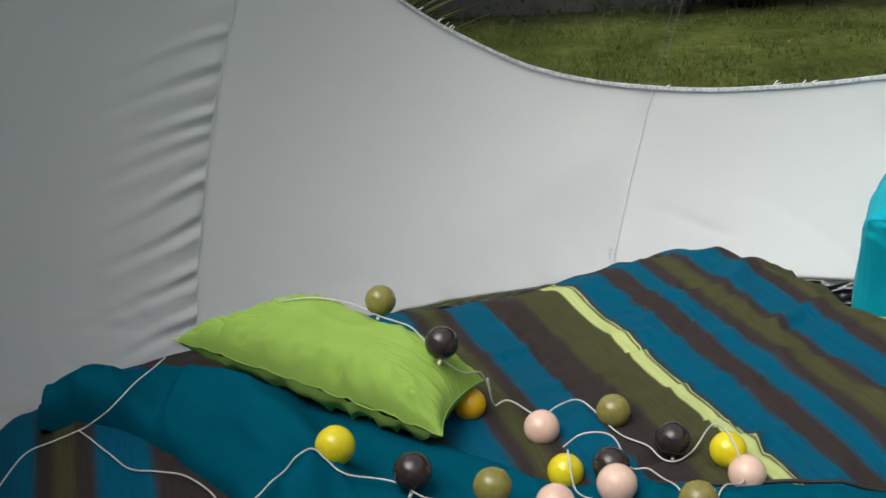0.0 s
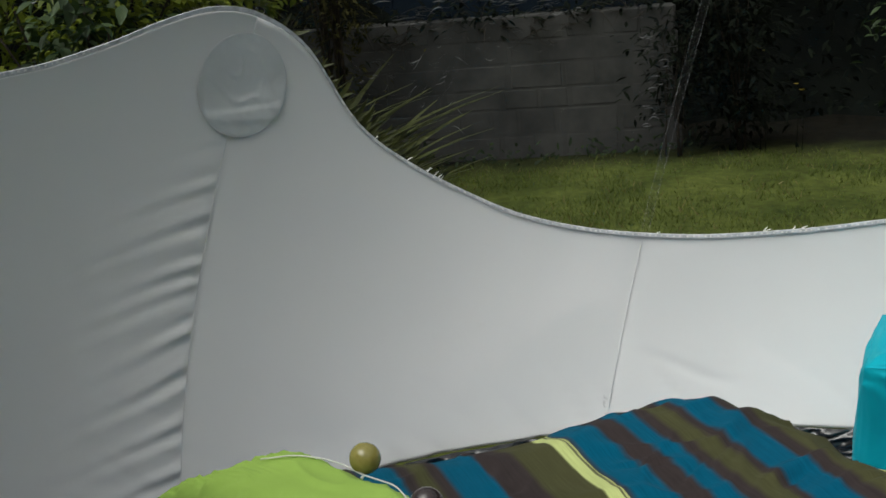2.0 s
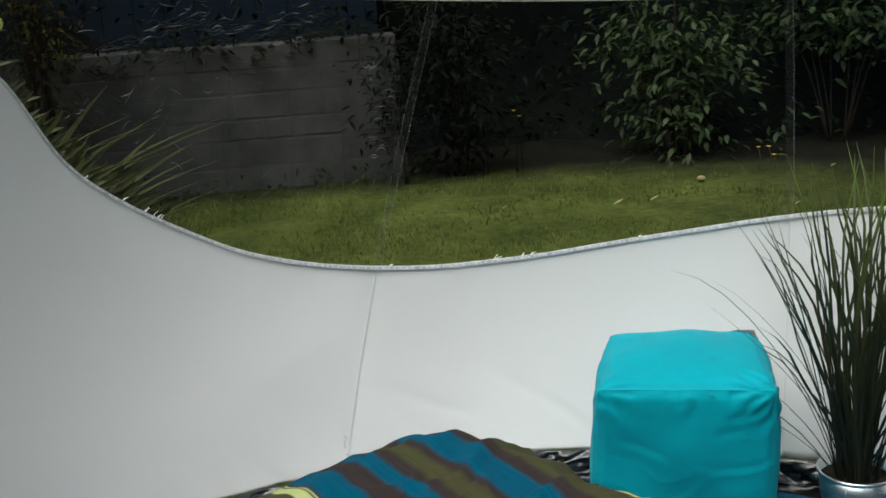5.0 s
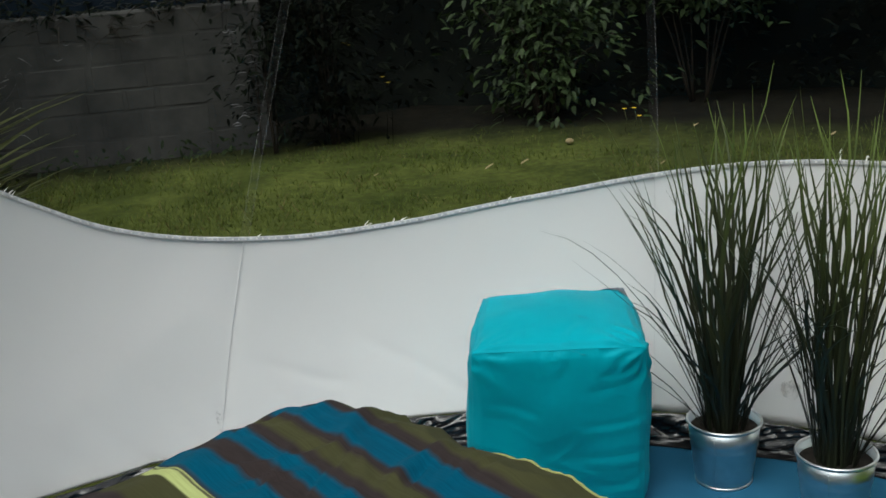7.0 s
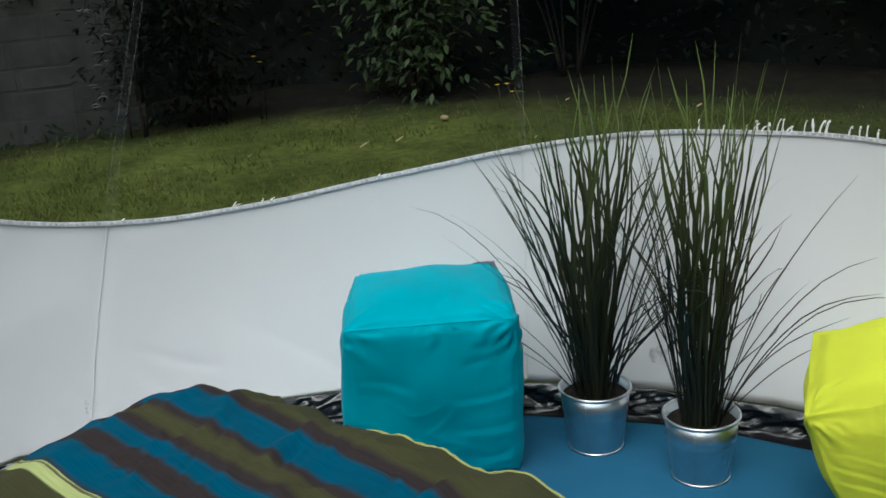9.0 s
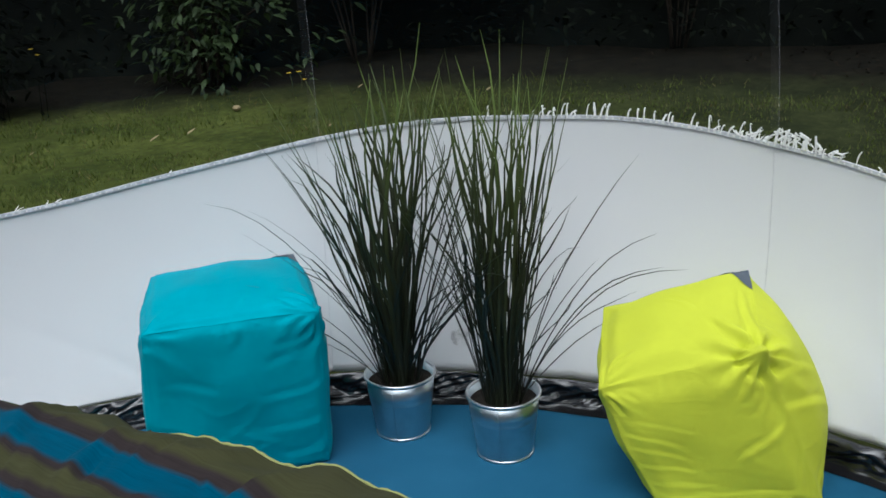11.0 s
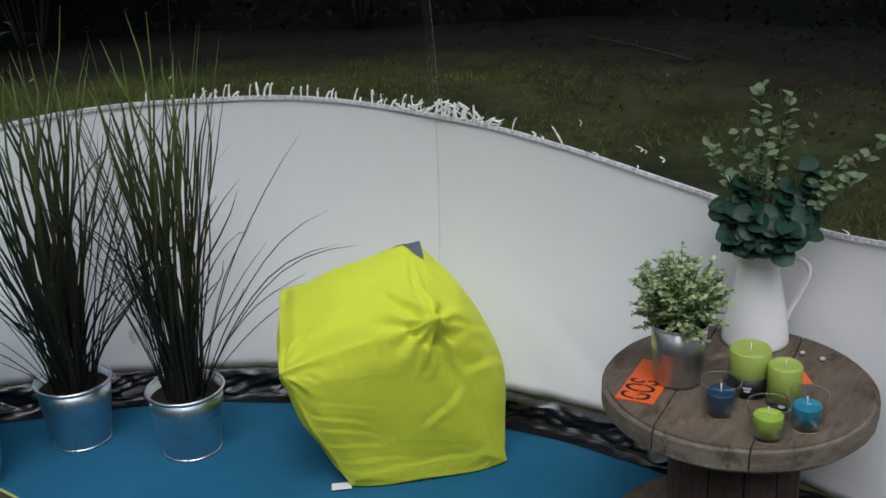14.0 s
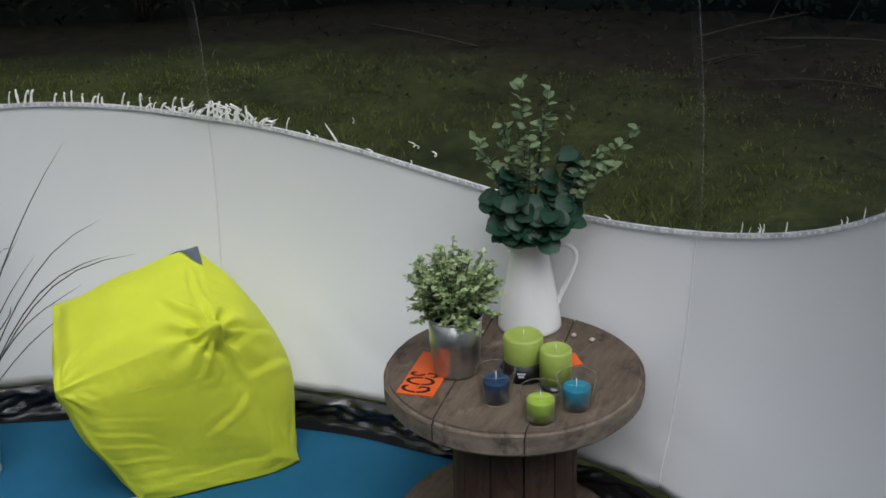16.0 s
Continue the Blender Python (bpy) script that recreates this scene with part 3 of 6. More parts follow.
# clear gores above the hem, crimped where they meet it
for k in range(10):
    cols, rows = 90, 34
    verts = []
    for i in range(rows):
        f = (i / (rows - 1)) ** 1.5
        for j in range(cols):
            g = j / (cols - 1)
            low = gore_top(k, g) - 0.004
            th0 = math.asin((low - ZC) / RS)
            th = th0 + (radians(89.4) - th0) * f
            z = ZC + RS * math.sin(th)
            az = seam_az(k, z) * (1 - g) + seam_az(k + 1, z) * g
            crimp = math.exp(-(z - low) / 0.05) * 0.006 * nz(az * 0.9, z * 1.5, 5)
            slack = 0.004 * nz(az * 0.12, z * 2.5, 9) * math.exp(-(z - low) / 0.6)
            verts.append(on_tent(az, min(z, ZC + RS * 0.9999), crimp + slack))
    pane = put("pane", mesh_of("pane", verts, [q[::-1] for q in grid_faces(rows, cols)], FILM), window)
    pane.visible_shadow = False
    pts = [on_tent(seam_az(k, min(z, 1.3)), z, -0.002) for z in [gore_top(k, 0.0) + (2.28 - gore_top(k, 0.0)) * i / 30 for i in range(31)]]
    v = []
    for p, z in zip(pts, range(31)):
        a = math.atan2(p.x - CX, p.y - CY)
        t = Vector((math.cos(a), -math.sin(a), 0)) * 0.0095
        v += [p - t, p + t]
    weld = put("weld", mesh_of("weld", v, grid_faces(31, 2), WELD), window, "clear welded strip between two gores")
    weld.visible_shadow = False
    for side in ((0, 1) if k in (1, 2) else (1,)):
        edge = put("weld_edge", mesh_of("weld_edge", *tube_verts([Vector(q) for q in v[side::2]], 0.0006, 4), WELD_EDGE), weld, "thin pale edge of the weld")
        edge.visible_shadow = False

# the grey welded hem between fabric and vinyl
azs = [a * 0.75 for a in range(480)]
hv = []
for a in azs:
    z = edge_z(a)
    for dz, o in ((-0.0048, -0.002), (-0.0040, -0.006), (0.0048, -0.006), (0.0056, -0.002)):
        hv.append(on_tent(a, z + dz, o + wall_ripple(a, z)))
hf = []
for i in range(480):
    j = (i + 1) % 480
    for q in range(4):
        hf.append((i * 4 + q, i * 4 + (q + 1) % 4, j * 4 + (q + 1) % 4, j * 4 + q))
put("hem", mesh_of("hem", hv, hf, GREY_TRIM, False), wall, "shiny grey welded hem along the wall's wavy top")

# The hem's broken highlight, painted as a row of white dashes.
v, f = [], []
r = random.Random(71)
a = -50.0
while a < 126:
    w, z = r.uniform(0.10, 0.22), edge_z(a)
    o = len(v)
    for dz in (-0.0022, 0.0022):
        v += [on_tent(a, z + dz + 0.001, -0.0072 + wall_ripple(a, z)), on_tent(a + w, edge_z(a + w) + dz + 0.001, -0.0072 + wall_ripple(a, z))]
    f.append((o, o + 1, o + 3, o + 2))
    a += r.uniform(0.38, 0.62)
tagged(put("hem_highlights", mesh_of("hem_highlights", v, f, WHITE_PLASTIC, False), wall, "row of white dashes painted as highlights along the hem"), kind="stuff")

# puckers where the vinyl is gathered into the hem: sky glints painted as small white fingers and loops
r = random.Random(61)


def crease(points, radius, label="white stroke painted as a glint on creased clear vinyl"):
    """A swollen, uneven white stroke along some points, painting a glint on the vinyl."""
    pts = spline(points, 5)
    v, f = tube_verts(pts, 1.0, 6)
    k0 = r.uniform(0, 50)
    for i, p in enumerate(pts):
        t = i / (len(pts) - 1)
        w = radius * (1.25 - 0.75 * t) * min(1.0, 5 * (1.02 - t)) * (0.75 + 1.1 * abs(nz(k0 + t * 3, 1, 1)))
        for q in range(6):
            v[i * 6 + q] = p + (v[i * 6 + q] - p) * w
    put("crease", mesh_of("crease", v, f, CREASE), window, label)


def finger(az, h, w, lean_, thick):
    """One gathered finger: up one flank, over the bend and part of the way down the other."""
    z0, down = edge_z(az) + 0.004, max(r.uniform(-0.5, 0.6), 0.0)
    pts = [on_tent(az - w, z0, -0.006), on_tent(az - w * 0.7 + lean_ * 0.4, z0 + h * 0.55, -0.005), on_tent(az - w * 0.2 + lean_ * 0.9, z0 + h * 0.95, -0.004),
           on_tent(az + w * 0.45 + lean_, z0 + h, -0.004), on_tent(az + w * 0.8 + lean_ * 0.6, z0 + h * (1 - 0.75 * down), -0.005)]
    crease(pts, thick)


az = 52.0
while az < 81:
    busy = 1.0 if az > 56 else 0.5
    if r.random() < busy * 0.9:
        finger(az, r.uniform(0.008, 0.032) * (1.1 if 70 < az < 79 else 1.0), r.uniform(0.04, 0.15), r.uniform(-0.2, 0.30), r.uniform(0.0014, 0.0034))
    az += r.uniform(0.25, 0.95) * (0.55 if 70 < az < 79 else 1.0)
for _ in range(26):                                  # the thick tangle next to the seam
    az, z0 = r.gauss(75.3, 1.7), r.uniform(0.008, 0.030)
    crease([on_tent(az + r.uniform(-0.3, 0.3) + 0.9 * t * r.uniform(0.7, 1.1), edge_z(az) + z0 + 0.010 * math.sin(2.4 * t + az) - 0.006 * t, -0.005) for t in (0, 0.35, 0.7, 1.0)], r.uniform(0.0014, 0.0030))
for _ in range(16):                                  # short flecks along the falling part of the hem
    az = r.uniform(81, 105)
    h, up_ = r.uniform(0.004, 0.016), (r.uniform(0.01, 0.07) if r.random() < 0.4 else 0.004)
    crease([on_tent(az, edge_z(az) + up_, -0.004), on_tent(az + 0.10, edge_z(az) + up_ + h * 0.5, -0.004), on_tent(az + r.uniform(-0.5, 0.1), edge_z(az) + up_ + h, -0.004)], r.uniform(0.0012, 0.0024))
for az, h in ((97.3, 0.060), (84.6, 0.046)):
    crease([on_tent(az + 0.1, edge_z(az) + 0.006, -0.004), on_tent(az - 0.25, edge_z(az) + h * 0.5, -0.004), on_tent(az - 0.75, edge_z(az) + h, -0.004)], 0.0024)
for _ in range(14):
    az, h = r.choice((r.uniform(-18, -8), r.uniform(3, 20), r.uniform(14, 34))), r.uniform(0.004, 0.013)
    crease([on_tent(az, edge_z(az) + 0.006, -0.004), on_tent(az + 0.15, edge_z(az) + 0.006 + h * 0.5, -0.004), on_tent(az + r.uniform(0.1, 0.6), edge_z(az) + 0.006 + h, -0.004)], r.uniform(0.0008, 0.0020))
for _ in range(12):
    az, h = r.uniform(112, 124), r.uniform(0.008, 0.024)
    crease([on_tent(az, edge_z(az) + 0.006, -0.004), on_tent(az + 0.05, edge_z(az) + 0.006 + h * 0.5, -0.004), on_tent(az + r.uniform(-0.1, 0.1), edge_z(az) + 0.006 + h, -0.004)], r.uniform(0.0006, 0.0013))

# fine wrinkles in the slack gore beside the round patch, painted dark where they bend the view and pale where they
# shine
WRINKLE = [varied("vinyl_wrinkle_painted_dark", (0.003, 0.003, 0.004), (0.008, 0.009, 0.010), 60, 0.35, 0, 0.3), varied("vinyl_wrinkle_painted_shine", (0.08, 0.082, 0.085), (0.20, 0.20, 0.205), 60, 0.2, 0, 0.6)]
r = random.Random(91)
# azimuth span, height span, count, steepness, longest stroke (degrees), widest stroke (m)
SLACK = [(-16.0, 3.0, 1.135, 1.205, 120, 0.35, 1.5, 0.0030), (-13.0, -2.0, 1.19, 1.25, 20, 2.2, 0.7, 0.0026), (-19.0, -9.0, 0.86, 1.06, 46, 1.6, 1.1, 0.0030), (-16.0, 1.0, 1.02, 1.13, 26, 0.3, 0.8, 0.0020),
         (-44.0, -25.0, 1.24, 1.46, 44, 2.4, 1.6, 0.0036), (5.2, 8.0, 0.80, 1.10, 44, 0.1, 1.0, 0.0034)]
for a0, a1, z0, z1, count, steep, longest, widest in SLACK:
    for k in range(count):
        az, z = r.uniform(a0, a1), r.uniform(z0, z1)
        if count > 100:
            z = z0 + (z1 - z0) * (0.5 + 0.30 * math.sin(az * 0.55)) + r.gauss(0, 0.016)
        length, way = r.uniform(0.35, 1.0) * longest, r.choice((-1, 1, 1))
        rise = r.uniform(-0.2, 1.0) * steep * 0.028 * length * way
        bend = r.uniform(-0.008, 0.008)
        pts = [on_tent(az + length * (t - 0.5), z + rise * (t - 0.5) + bend * math.sin(math.pi * t), -0.003) for t in [i / 9 for i in range(10)]]
        if min(p.z for p in pts) < edge_z(az) + 0.012:
            continue
        half, v = r.uniform(0.35, 1.0) * widest * 0.5, []
        for i, p in enumerate(pts):
            w = half * math.sin(math.pi * (0.06 + 0.88 * i / 9)) * (0.7 + 0.8 * abs(nz(i * 0.5, k, z * 9)))
            inn = Vector((CX - p.x, CY - p.y, 0)).normalized() * 0.0006
            v += [p - Vector((0, 0, w)), p + inn, p + Vector((0, 0, w)), p - inn]
        f = []
        for i in range(9):
            f += [(i * 4 + q, i * 4 + (q + 1) % 4, i * 4 + 4 + (q + 1) % 4, i * 4 + 4 + q) for q in range(4)]
        put("wrinkle", mesh_of("wrinkle", v, f, WRINKLE[int(r.random() < 0.36)]), window, "painted stroke for a fine wrinkle in the slack vinyl")

# round patch sewn over the left seam, its lower third folded across
PAZ, PZ, PW, PH = -27.3, 1.036, 0.107, 0.116
pv, rings, spokes = [], 26, 72
for i in range(rings + 1):
    q = i / rings
    for j in range(spokes):
        a = 2 * math.pi * j / spokes
        z = PZ + PH * q * math.sin(a)
        az = PAZ + math.degrees(PW * q * math.cos(a) * 0.98 / 1.68)
        u = (az - PAZ) / 3.6
        step = 0.004 * smoothstep(PZ - 0.046, PZ - 0.056, z) * smoothstep(PZ - 0.092, PZ - 0.074, z + 0.012 * u)
        blot = 0.003 * nz(u * 1.7, z * 16, 4) * smoothstep(PZ - 0.05, PZ - 0.02, z) + 0.0022 * max(1 - abs(nz(u * 2.2 + 1, z * 13 + u, 6.0)) * 5, 0)
        pv.append(on_tent(az, z, wall_ripple(az, z) - 0.0035 - step - blot + (0.002 if i == rings else 0)))
put("patch", mesh_of("patch", pv, grid_faces(rings + 1, spokes, True), PATCH_M), wall, "round grey-white fabric patch sewn over the seam")
ring = [on_tent(PAZ + math.degrees(PW * 0.99 * math.cos(a) * 0.98 / 1.68), PZ + PH * 0.99 * math.sin(a), -0.0032) for a in [2 * math.pi * j / 60 for j in range(61)]]
tube("patch_stitching", ring, 0.0008, SEAM, wall, "", 5)

# two old marks on the fabric
def smudge(az, z, w, h, seed, label):
    v, rings_, spokes_ = [], 5, 28
    for i in range(rings_ + 1):
        for j in range(spokes_):
            a = 2 * math.pi * j / spokes_
            k = i / rings_ * (1 + 0.35 * nz(math.cos(a) * 1.5, math.sin(a) * 1.5, seed))
            q, zz = az + math.degrees(w * k * math.cos(a) / 1.65), z + h * k * math.sin(a)
            v.append(on_tent(q, zz, wall_ripple(q, zz) - 0.0035))
    put("smudge", mesh_of("smudge", v, [q[::-1] for q in grid_faces(rings_ + 1, spokes_, True)], SMUDGE), wall, label)


smudge(50.2, 0.148, 0.024, 0.020, 3.0, "faint brown smudge on the fabric")
smudge(1.3, 0.121, 0.008, 0.030, 8.0, "faint grey pencil-like mark on the fabric")

# carpet and the black vinyl skirting
bm = bmesh.new()
ringv = [bm.verts.new((CX + 1.603 * math.sin(2 * math.pi * k / 120), CY + 1.603 * math.cos(2 * math.pi * k / 120), 0)) for k in range(120)]
bm.faces.new(ringv[::-1])
bmesh.ops.extrude_face_region(bm, geom=bm.faces[:])
for v in ringv:
    v.co.z = -0.03
bmesh.ops.recalc_face_normals(bm, faces=bm.faces)
floor = part("floor", bm, CARPET, None, "bright blue short-pile carpet on the tent's floor", False)
tagged(floor, kind="structure", category="floor")
SKIRT = [(0.002, -0.034), (0.004, -0.012)] + [(0.012 + 0.0029 * i, 0.0002 * i) for i in range(21)] + [(0.072, 0.008)]
bv, NB_, NS_ = [], 1440, 24
for i in range(NB_):
    az = i * 360 / NB_
    for z, o in SKIRT:
        free = smoothstep(0.004, 0.016, z) * (1 - 0.6 * smoothstep(0.060, 0.072, z))
        w = free * (0.016 * nz(az * 0.30 + z * 14, z * 22, 1) + 0.012 * nz(az * 0.7 + z * 34, z * 34, 4) + 0.008 * (1 - abs(nz(az * 0.45 - z * 40, z * 24, 9)) * 3) - 0.012) + (0.014 * nz(az * 0.1, 0, 3) if z < 0.003 else 0)
        r = 1.611 + o + w
        bv.append((CX + r * math.sin(radians(az)), CY + r * math.cos(radians(az)), z))
tube("skirting_welt", [(CX + 1.590 * math.sin(radians(a * 2)), CY + 1.590 * math.cos(radians(a * 2)), 0.0205 + 0.003 * nz(a * 0.7, 1, 1)) for a in range(181)], 0.0014, BLACK_VINYL, floor, "thin black welt round the skirting", 6)
bf = []
for i in range(NB_):
    j = (i + 1) % NB_
    for q in range(NS_ - 1):
        bf.append((i * NS_ + q, i * NS_ + q + 1, j * NS_ + q + 1, j * NS_ + q))
tagged(put("baseboard", mesh_of("baseboard", bv, bf, BLACK_VINYL), None, "crumpled shiny black vinyl skirting round the carpet"), kind="structure", category="skirting")

# ---- the bed ----
P0, BU, BV = Vector((0.695, 2.21)), Vector((-0.9537, -0.3007)), Vector((0.3007, -0.9537))


def bed_ab(x, y):
    d = Vector((x, y)) - P0
    return d.dot(BU), d.dot(BV)


r = random.Random(77)
RUCKS = []                                           # short sharp creases in the cotton: middle, direction, half length
for i in range(34):
    k = r.uniform(-0.9, 0.9)
    RUCKS.append((r.uniform(0.02, 0.85), r.uniform(-0.02, 0.75), math.cos(k), math.sin(k), r.uniform(0.03, 0.085), r.choice((-1, 1)) * r.uniform(0.005, 0.009)))


def duvet_z(a, b):
    z = 0.297 + 0.014 * nz(a * 2.2, b * 2.2, 0.5) + 0.008 * nz(a * 6, b * 5, 3.1)
    z += 0.012 * math.sin(a * 9 + b * 4.0 + 2 * nz(a * 2, b * 2, 8)) * 0.6
    z -= 0.042 * smoothstep(0.06, -0.06, a) + 0.05 * smoothstep(-0.10, -0.25, b) + 0.055 * smoothstep(1.43, 1.56, a) + 0.075 * smoothstep(1.56, 1.69, a)
    z += smoothstep(0.07, -0.03, a) * (0.010 * math.sin(b * 21 + 4 * nz(b * 3, 0, 1)) + 0.008 * nz(b * 14, 2, 2))
    z += 0.016 * smoothstep(0.75, 0.1, a) * max(1 - abs(nz(a * 3.5 + b * 2, b * 4.5 - a, 6.0)) * 5, 0) + 0.008 * max(1 - abs(nz(a * 5 - b * 3, b * 5 + a * 2, 2.5)) * 6, 0)
    z += 0.010 * math.exp(-((b - 0.30 - 0.35 * a) / 0.03) ** 2) * smoothstep(0.5, 0.1, a)
    for ma, mb, ca, sa, half_, depth in RUCKS:
        g, h = (a - ma) * ca + (b - mb) * sa, (b - mb) * ca - (a - ma) * sa
        if abs(g) < half_ and abs(h) < 0.04:
            z += depth * (1 - (g / half_) ** 2) * (math.exp(-(h / 0.008) ** 2) - 0.9 * math.exp(-((h - 0.014) / 0.009) ** 2))
    z -= 0.012 * smoothstep(0.10, 0.2, a) * smoothstep(0.80, 0.65, a) * smoothstep(0.12, 0.02, b)
    return z


bed = thing("mattress", 0.34, 1.04, 0, "low double mattress under a striped duvet on the carpet", "mattress")
bm = bmesh.new()
bmesh.ops.create_cube(bm, size=1)
for v in bm.verts:
    a, b = (0.06, 1.52)[v.co.x > 0], (0.02, 1.95)[v.co.y > 0]
    p = P0 + BU * a + BV * b
    v.co = (p.x - 0.34, p.y - 1.04, (0.0, 0.195)[v.co.z > 0])
bmesh.ops.bevel(bm, geom=bm.edges[:], offset=0.04, segments=4, affect="EDGES")
bmesh.ops.recalc_face_normals(bm, faces=bm.faces)
part("mattress_body", bm, cloth("mattress_ticking", (0.55, 0.55, 0.53)), bed)

na, nb = 204, 230
verts, uvs = [], []
for i in range(nb):
    for j in range(na):
        a, b = -0.045 + 1.74 * j / (na - 1), -0.235 + 2.19 * i / (nb - 1)
        wa = a + 0.012 * nz(b * 4, 1, 2) * (1 if a < 0.2 else 0) - 0.020 * smoothstep(0.25, 0.7, b) * smoothstep(0.3, 0.0, a)
        wb = b + 0.03 * nz(a * 2.5, 5, 2) * (1 if b < 0.2 else 0) - 0.04 * smoothstep(0.3, 0.6, a) * smoothstep(0.1, -0.2, b)
        p = P0 + BU * wa + BV * wb
        verts.append((p.x, p.y, duvet_z(a, b)))
        uvs.append((a + 0.013 - 0.061 * min(b, 0.8), b))
duvet = thing("duvet", 0, 0, 0, "striped cotton duvet in teal, brown, olive and lime on the mattress", "duvet")
me = mesh_of("striped_cover", verts, grid_faces(nb, na), STRIPE)
layer = me.uv_layers.new(name="cloth")
for loop in me.loops:
    layer.data[loop.index].uv = uvs[loop.vertex_index]
cover = put("striped_cover", me, duvet)
sol = cover.modifiers.new("thickness", "SOLIDIFY")
sol.thickness, sol.offset = 0.05, -1
border = [Vector(verts[i * na]) + Vector((0.002 * nz(i * 0.6, 3, 0), 0, 0.004 * nz(i * 0.5, 0, 0))) for i in range(50, nb)]
tube("piping", border, 0.0032, PIPING, duvet, "pale lime piped border", 6)

UPPER = [(-0.799, 1.882), (-0.686, 1.920), (-0.555, 1.942), (-0.267, 1.756), (0.070, 1.464), (0.322, 1.399), (0.575, 1.356), (0.963, 1.272)]
LOWER = [(-0.776, 1.792), (-0.691, 1.755), (-0.562, 1.682), (-0.356, 1.432), (-0.239, 1.158), (0.111, 0.998), (0.415, 0.910), (0.822, 0.860)]
up, lo = spline([(x, y, 0) for x, y in UPPER], 18), spline([(x, y, 0) for x, y in LOWER], 18)
verts, nw = [], 44
for i, (p, q) in enumerate(zip(up, lo)):
    for j in range(nw):
        w = j / (nw - 1)
        x, y = p.x * (1 - w) + q.x * w, p.y * (1 - w) + q.y * w
        a, b = bed_ab(x, y)
        puff = (1 - abs(2 * w - 1) ** 5) ** 0.55 * (0.60 + 0.40 * smoothstep(0.0, 0.5, w))
        s = i / (len(up) - 1)
        end = smoothstep(0, 0.04, s)
        flat = 1 - 0.55 * smoothstep(0.42, 0.6, s)
        z = max(duvet_z(a, b), 0.280) - 0.004 + puff * end * flat * (0.062 + 0.016 * nz(x * 5, y * 5, 2)) + puff * smoothstep(0.06, 0.2, s) * (0.016 * math.sin(16 * (x + 0.5 * y) + 5 * nz(x * 4, y * 4, 6)) + 0.026 * smoothstep(0.08, 0.25, s) * max(1 - abs(nz(x * 5 + y * 2, y * 2 - x, 7.0)) * 5, 0) + 0.010 * smoothstep(0.1, 0.3, s) * max(1 - abs(nz(x * 11 + y * 3, y * 5 - x * 4, 3.0)) * 5, 0))
        verts.append((x, y, z))
fold = put("turned_back_fold", mesh_of("turned_back_fold", verts, grid_faces(len(up), nw), TEAL_COTTON), duvet, "plain teal reverse side turned back over the stripes")
tube("piping", [Vector(verts[i * nw]) + Vector((0, 0, 0.006)) for i in range(80, len(up))], 0.0035, WRAP, duvet, "thin dark stitched edge", 5)


def cushion(corners, thick, mat, name, label, centre_z, wr=0.011):
    """A scatter cushion from its four corners in plan, plump in the middle and pinched at the corners."""
    n, verts, faces = 72, [], []
    c = [Vector(q) for q in corners]
    for side in (1, -1):
        for i in range(n):
            for j in range(n):
                s, t = i / (n - 1), j / (n - 1)
                es, et = 2 * s - 1, 2 * t - 1
                inx = 0.10 * (1 - et * et) * es * abs(es)
                iny = 0.10 * (1 - es * es) * et * abs(et)
                s2, t2 = (es - inx * 0.8 + 1) / 2, (et - iny * 0.8 + 1) / 2
                p = (c[0] * (1 - s2) + c[1] * s2) * (1 - t2) + (c[3] * (1 - s2) + c[2] * s2) * t2
                body = ((1 - es ** 4) * (1 - et ** 4)) ** 0.55
                rim_ = max(abs(es), abs(et)) ** 3
                along = es if abs(et) > abs(es) else et
                wrk = wr * body * (0.6 * nz(p.x * 8, p.y * 8, side) + 1.1 * max(1 - abs(nz(along * 7 + 3 * side, 0.8 * rim_, 2.0)) * 4.5, 0) * rim_ * 1.2 - 0.4 * rim_ + 0.45 * max(1 - abs(nz(p.x * 9 + p.y * 5, p.y * 6 - p.x * 3, 5.0)) * 6, 0))
                ruck = 0.55 * wr * smoothstep(0.30, 0.62, rim_) * (1 - smoothstep(0.86, 1.0, rim_)) * (1 - abs(nz(along * 11 + 5 * side, 2.0 * rim_, 9.0)) * 3.4)
                wrk += ruck * smoothstep(-0.35, 0.15, nz(along * 3, side, 4.0))
                h = thick * body * (0.60 if side > 0 else -0.44)
                # the gathers that run up from the front seam
                gather = max(1 - abs(nz(es * 6.5 + 1.3 * et, 4.0 + 0.5 * et, 1.0)) * 4.2, 0) - 0.35
                wrk += 0.015 * gather * math.exp(-((et + 0.80) / 0.24) ** 2) * (1 - es ** 6) * (0.5 + 0.5 * smoothstep(-0.1, 0.5, abs(es + 0.1)))
                verts.append(p + Vector((0, 0, h + wrk * side)))
    faces = grid_faces(n, n) + [q[::-1] for q in grid_faces(n, n, start=n * n)]
    ob = thing(name, 0, 0, 0, label, "cushion")
    ob_cover = put("cushion_cover", mesh_of("cushion_cover", verts, faces, mat), ob)
    rim = [verts[i * n] for i in range(n)] + [verts[(n - 1) * n + j] for j in range(1, n)] + [verts[i * n + n - 1] for i in range(n - 2, -1, -1)] + [verts[j] for j in range(n - 2, 0, -1)]
    tube("seam", rim + [rim[0]], 0.0013, mat, ob, "", 5)
    return ob_cover


pad = cushion([(-0.527, 1.879, 0.388), (-0.051, 1.492, 0.370), (0.026, 1.654, 0.373), (-0.292, 1.974, 0.393)], 0.115, GREEN_COTTON, "cushion",
        "plump lime green cotton cushion lying on the bed", 0.4)

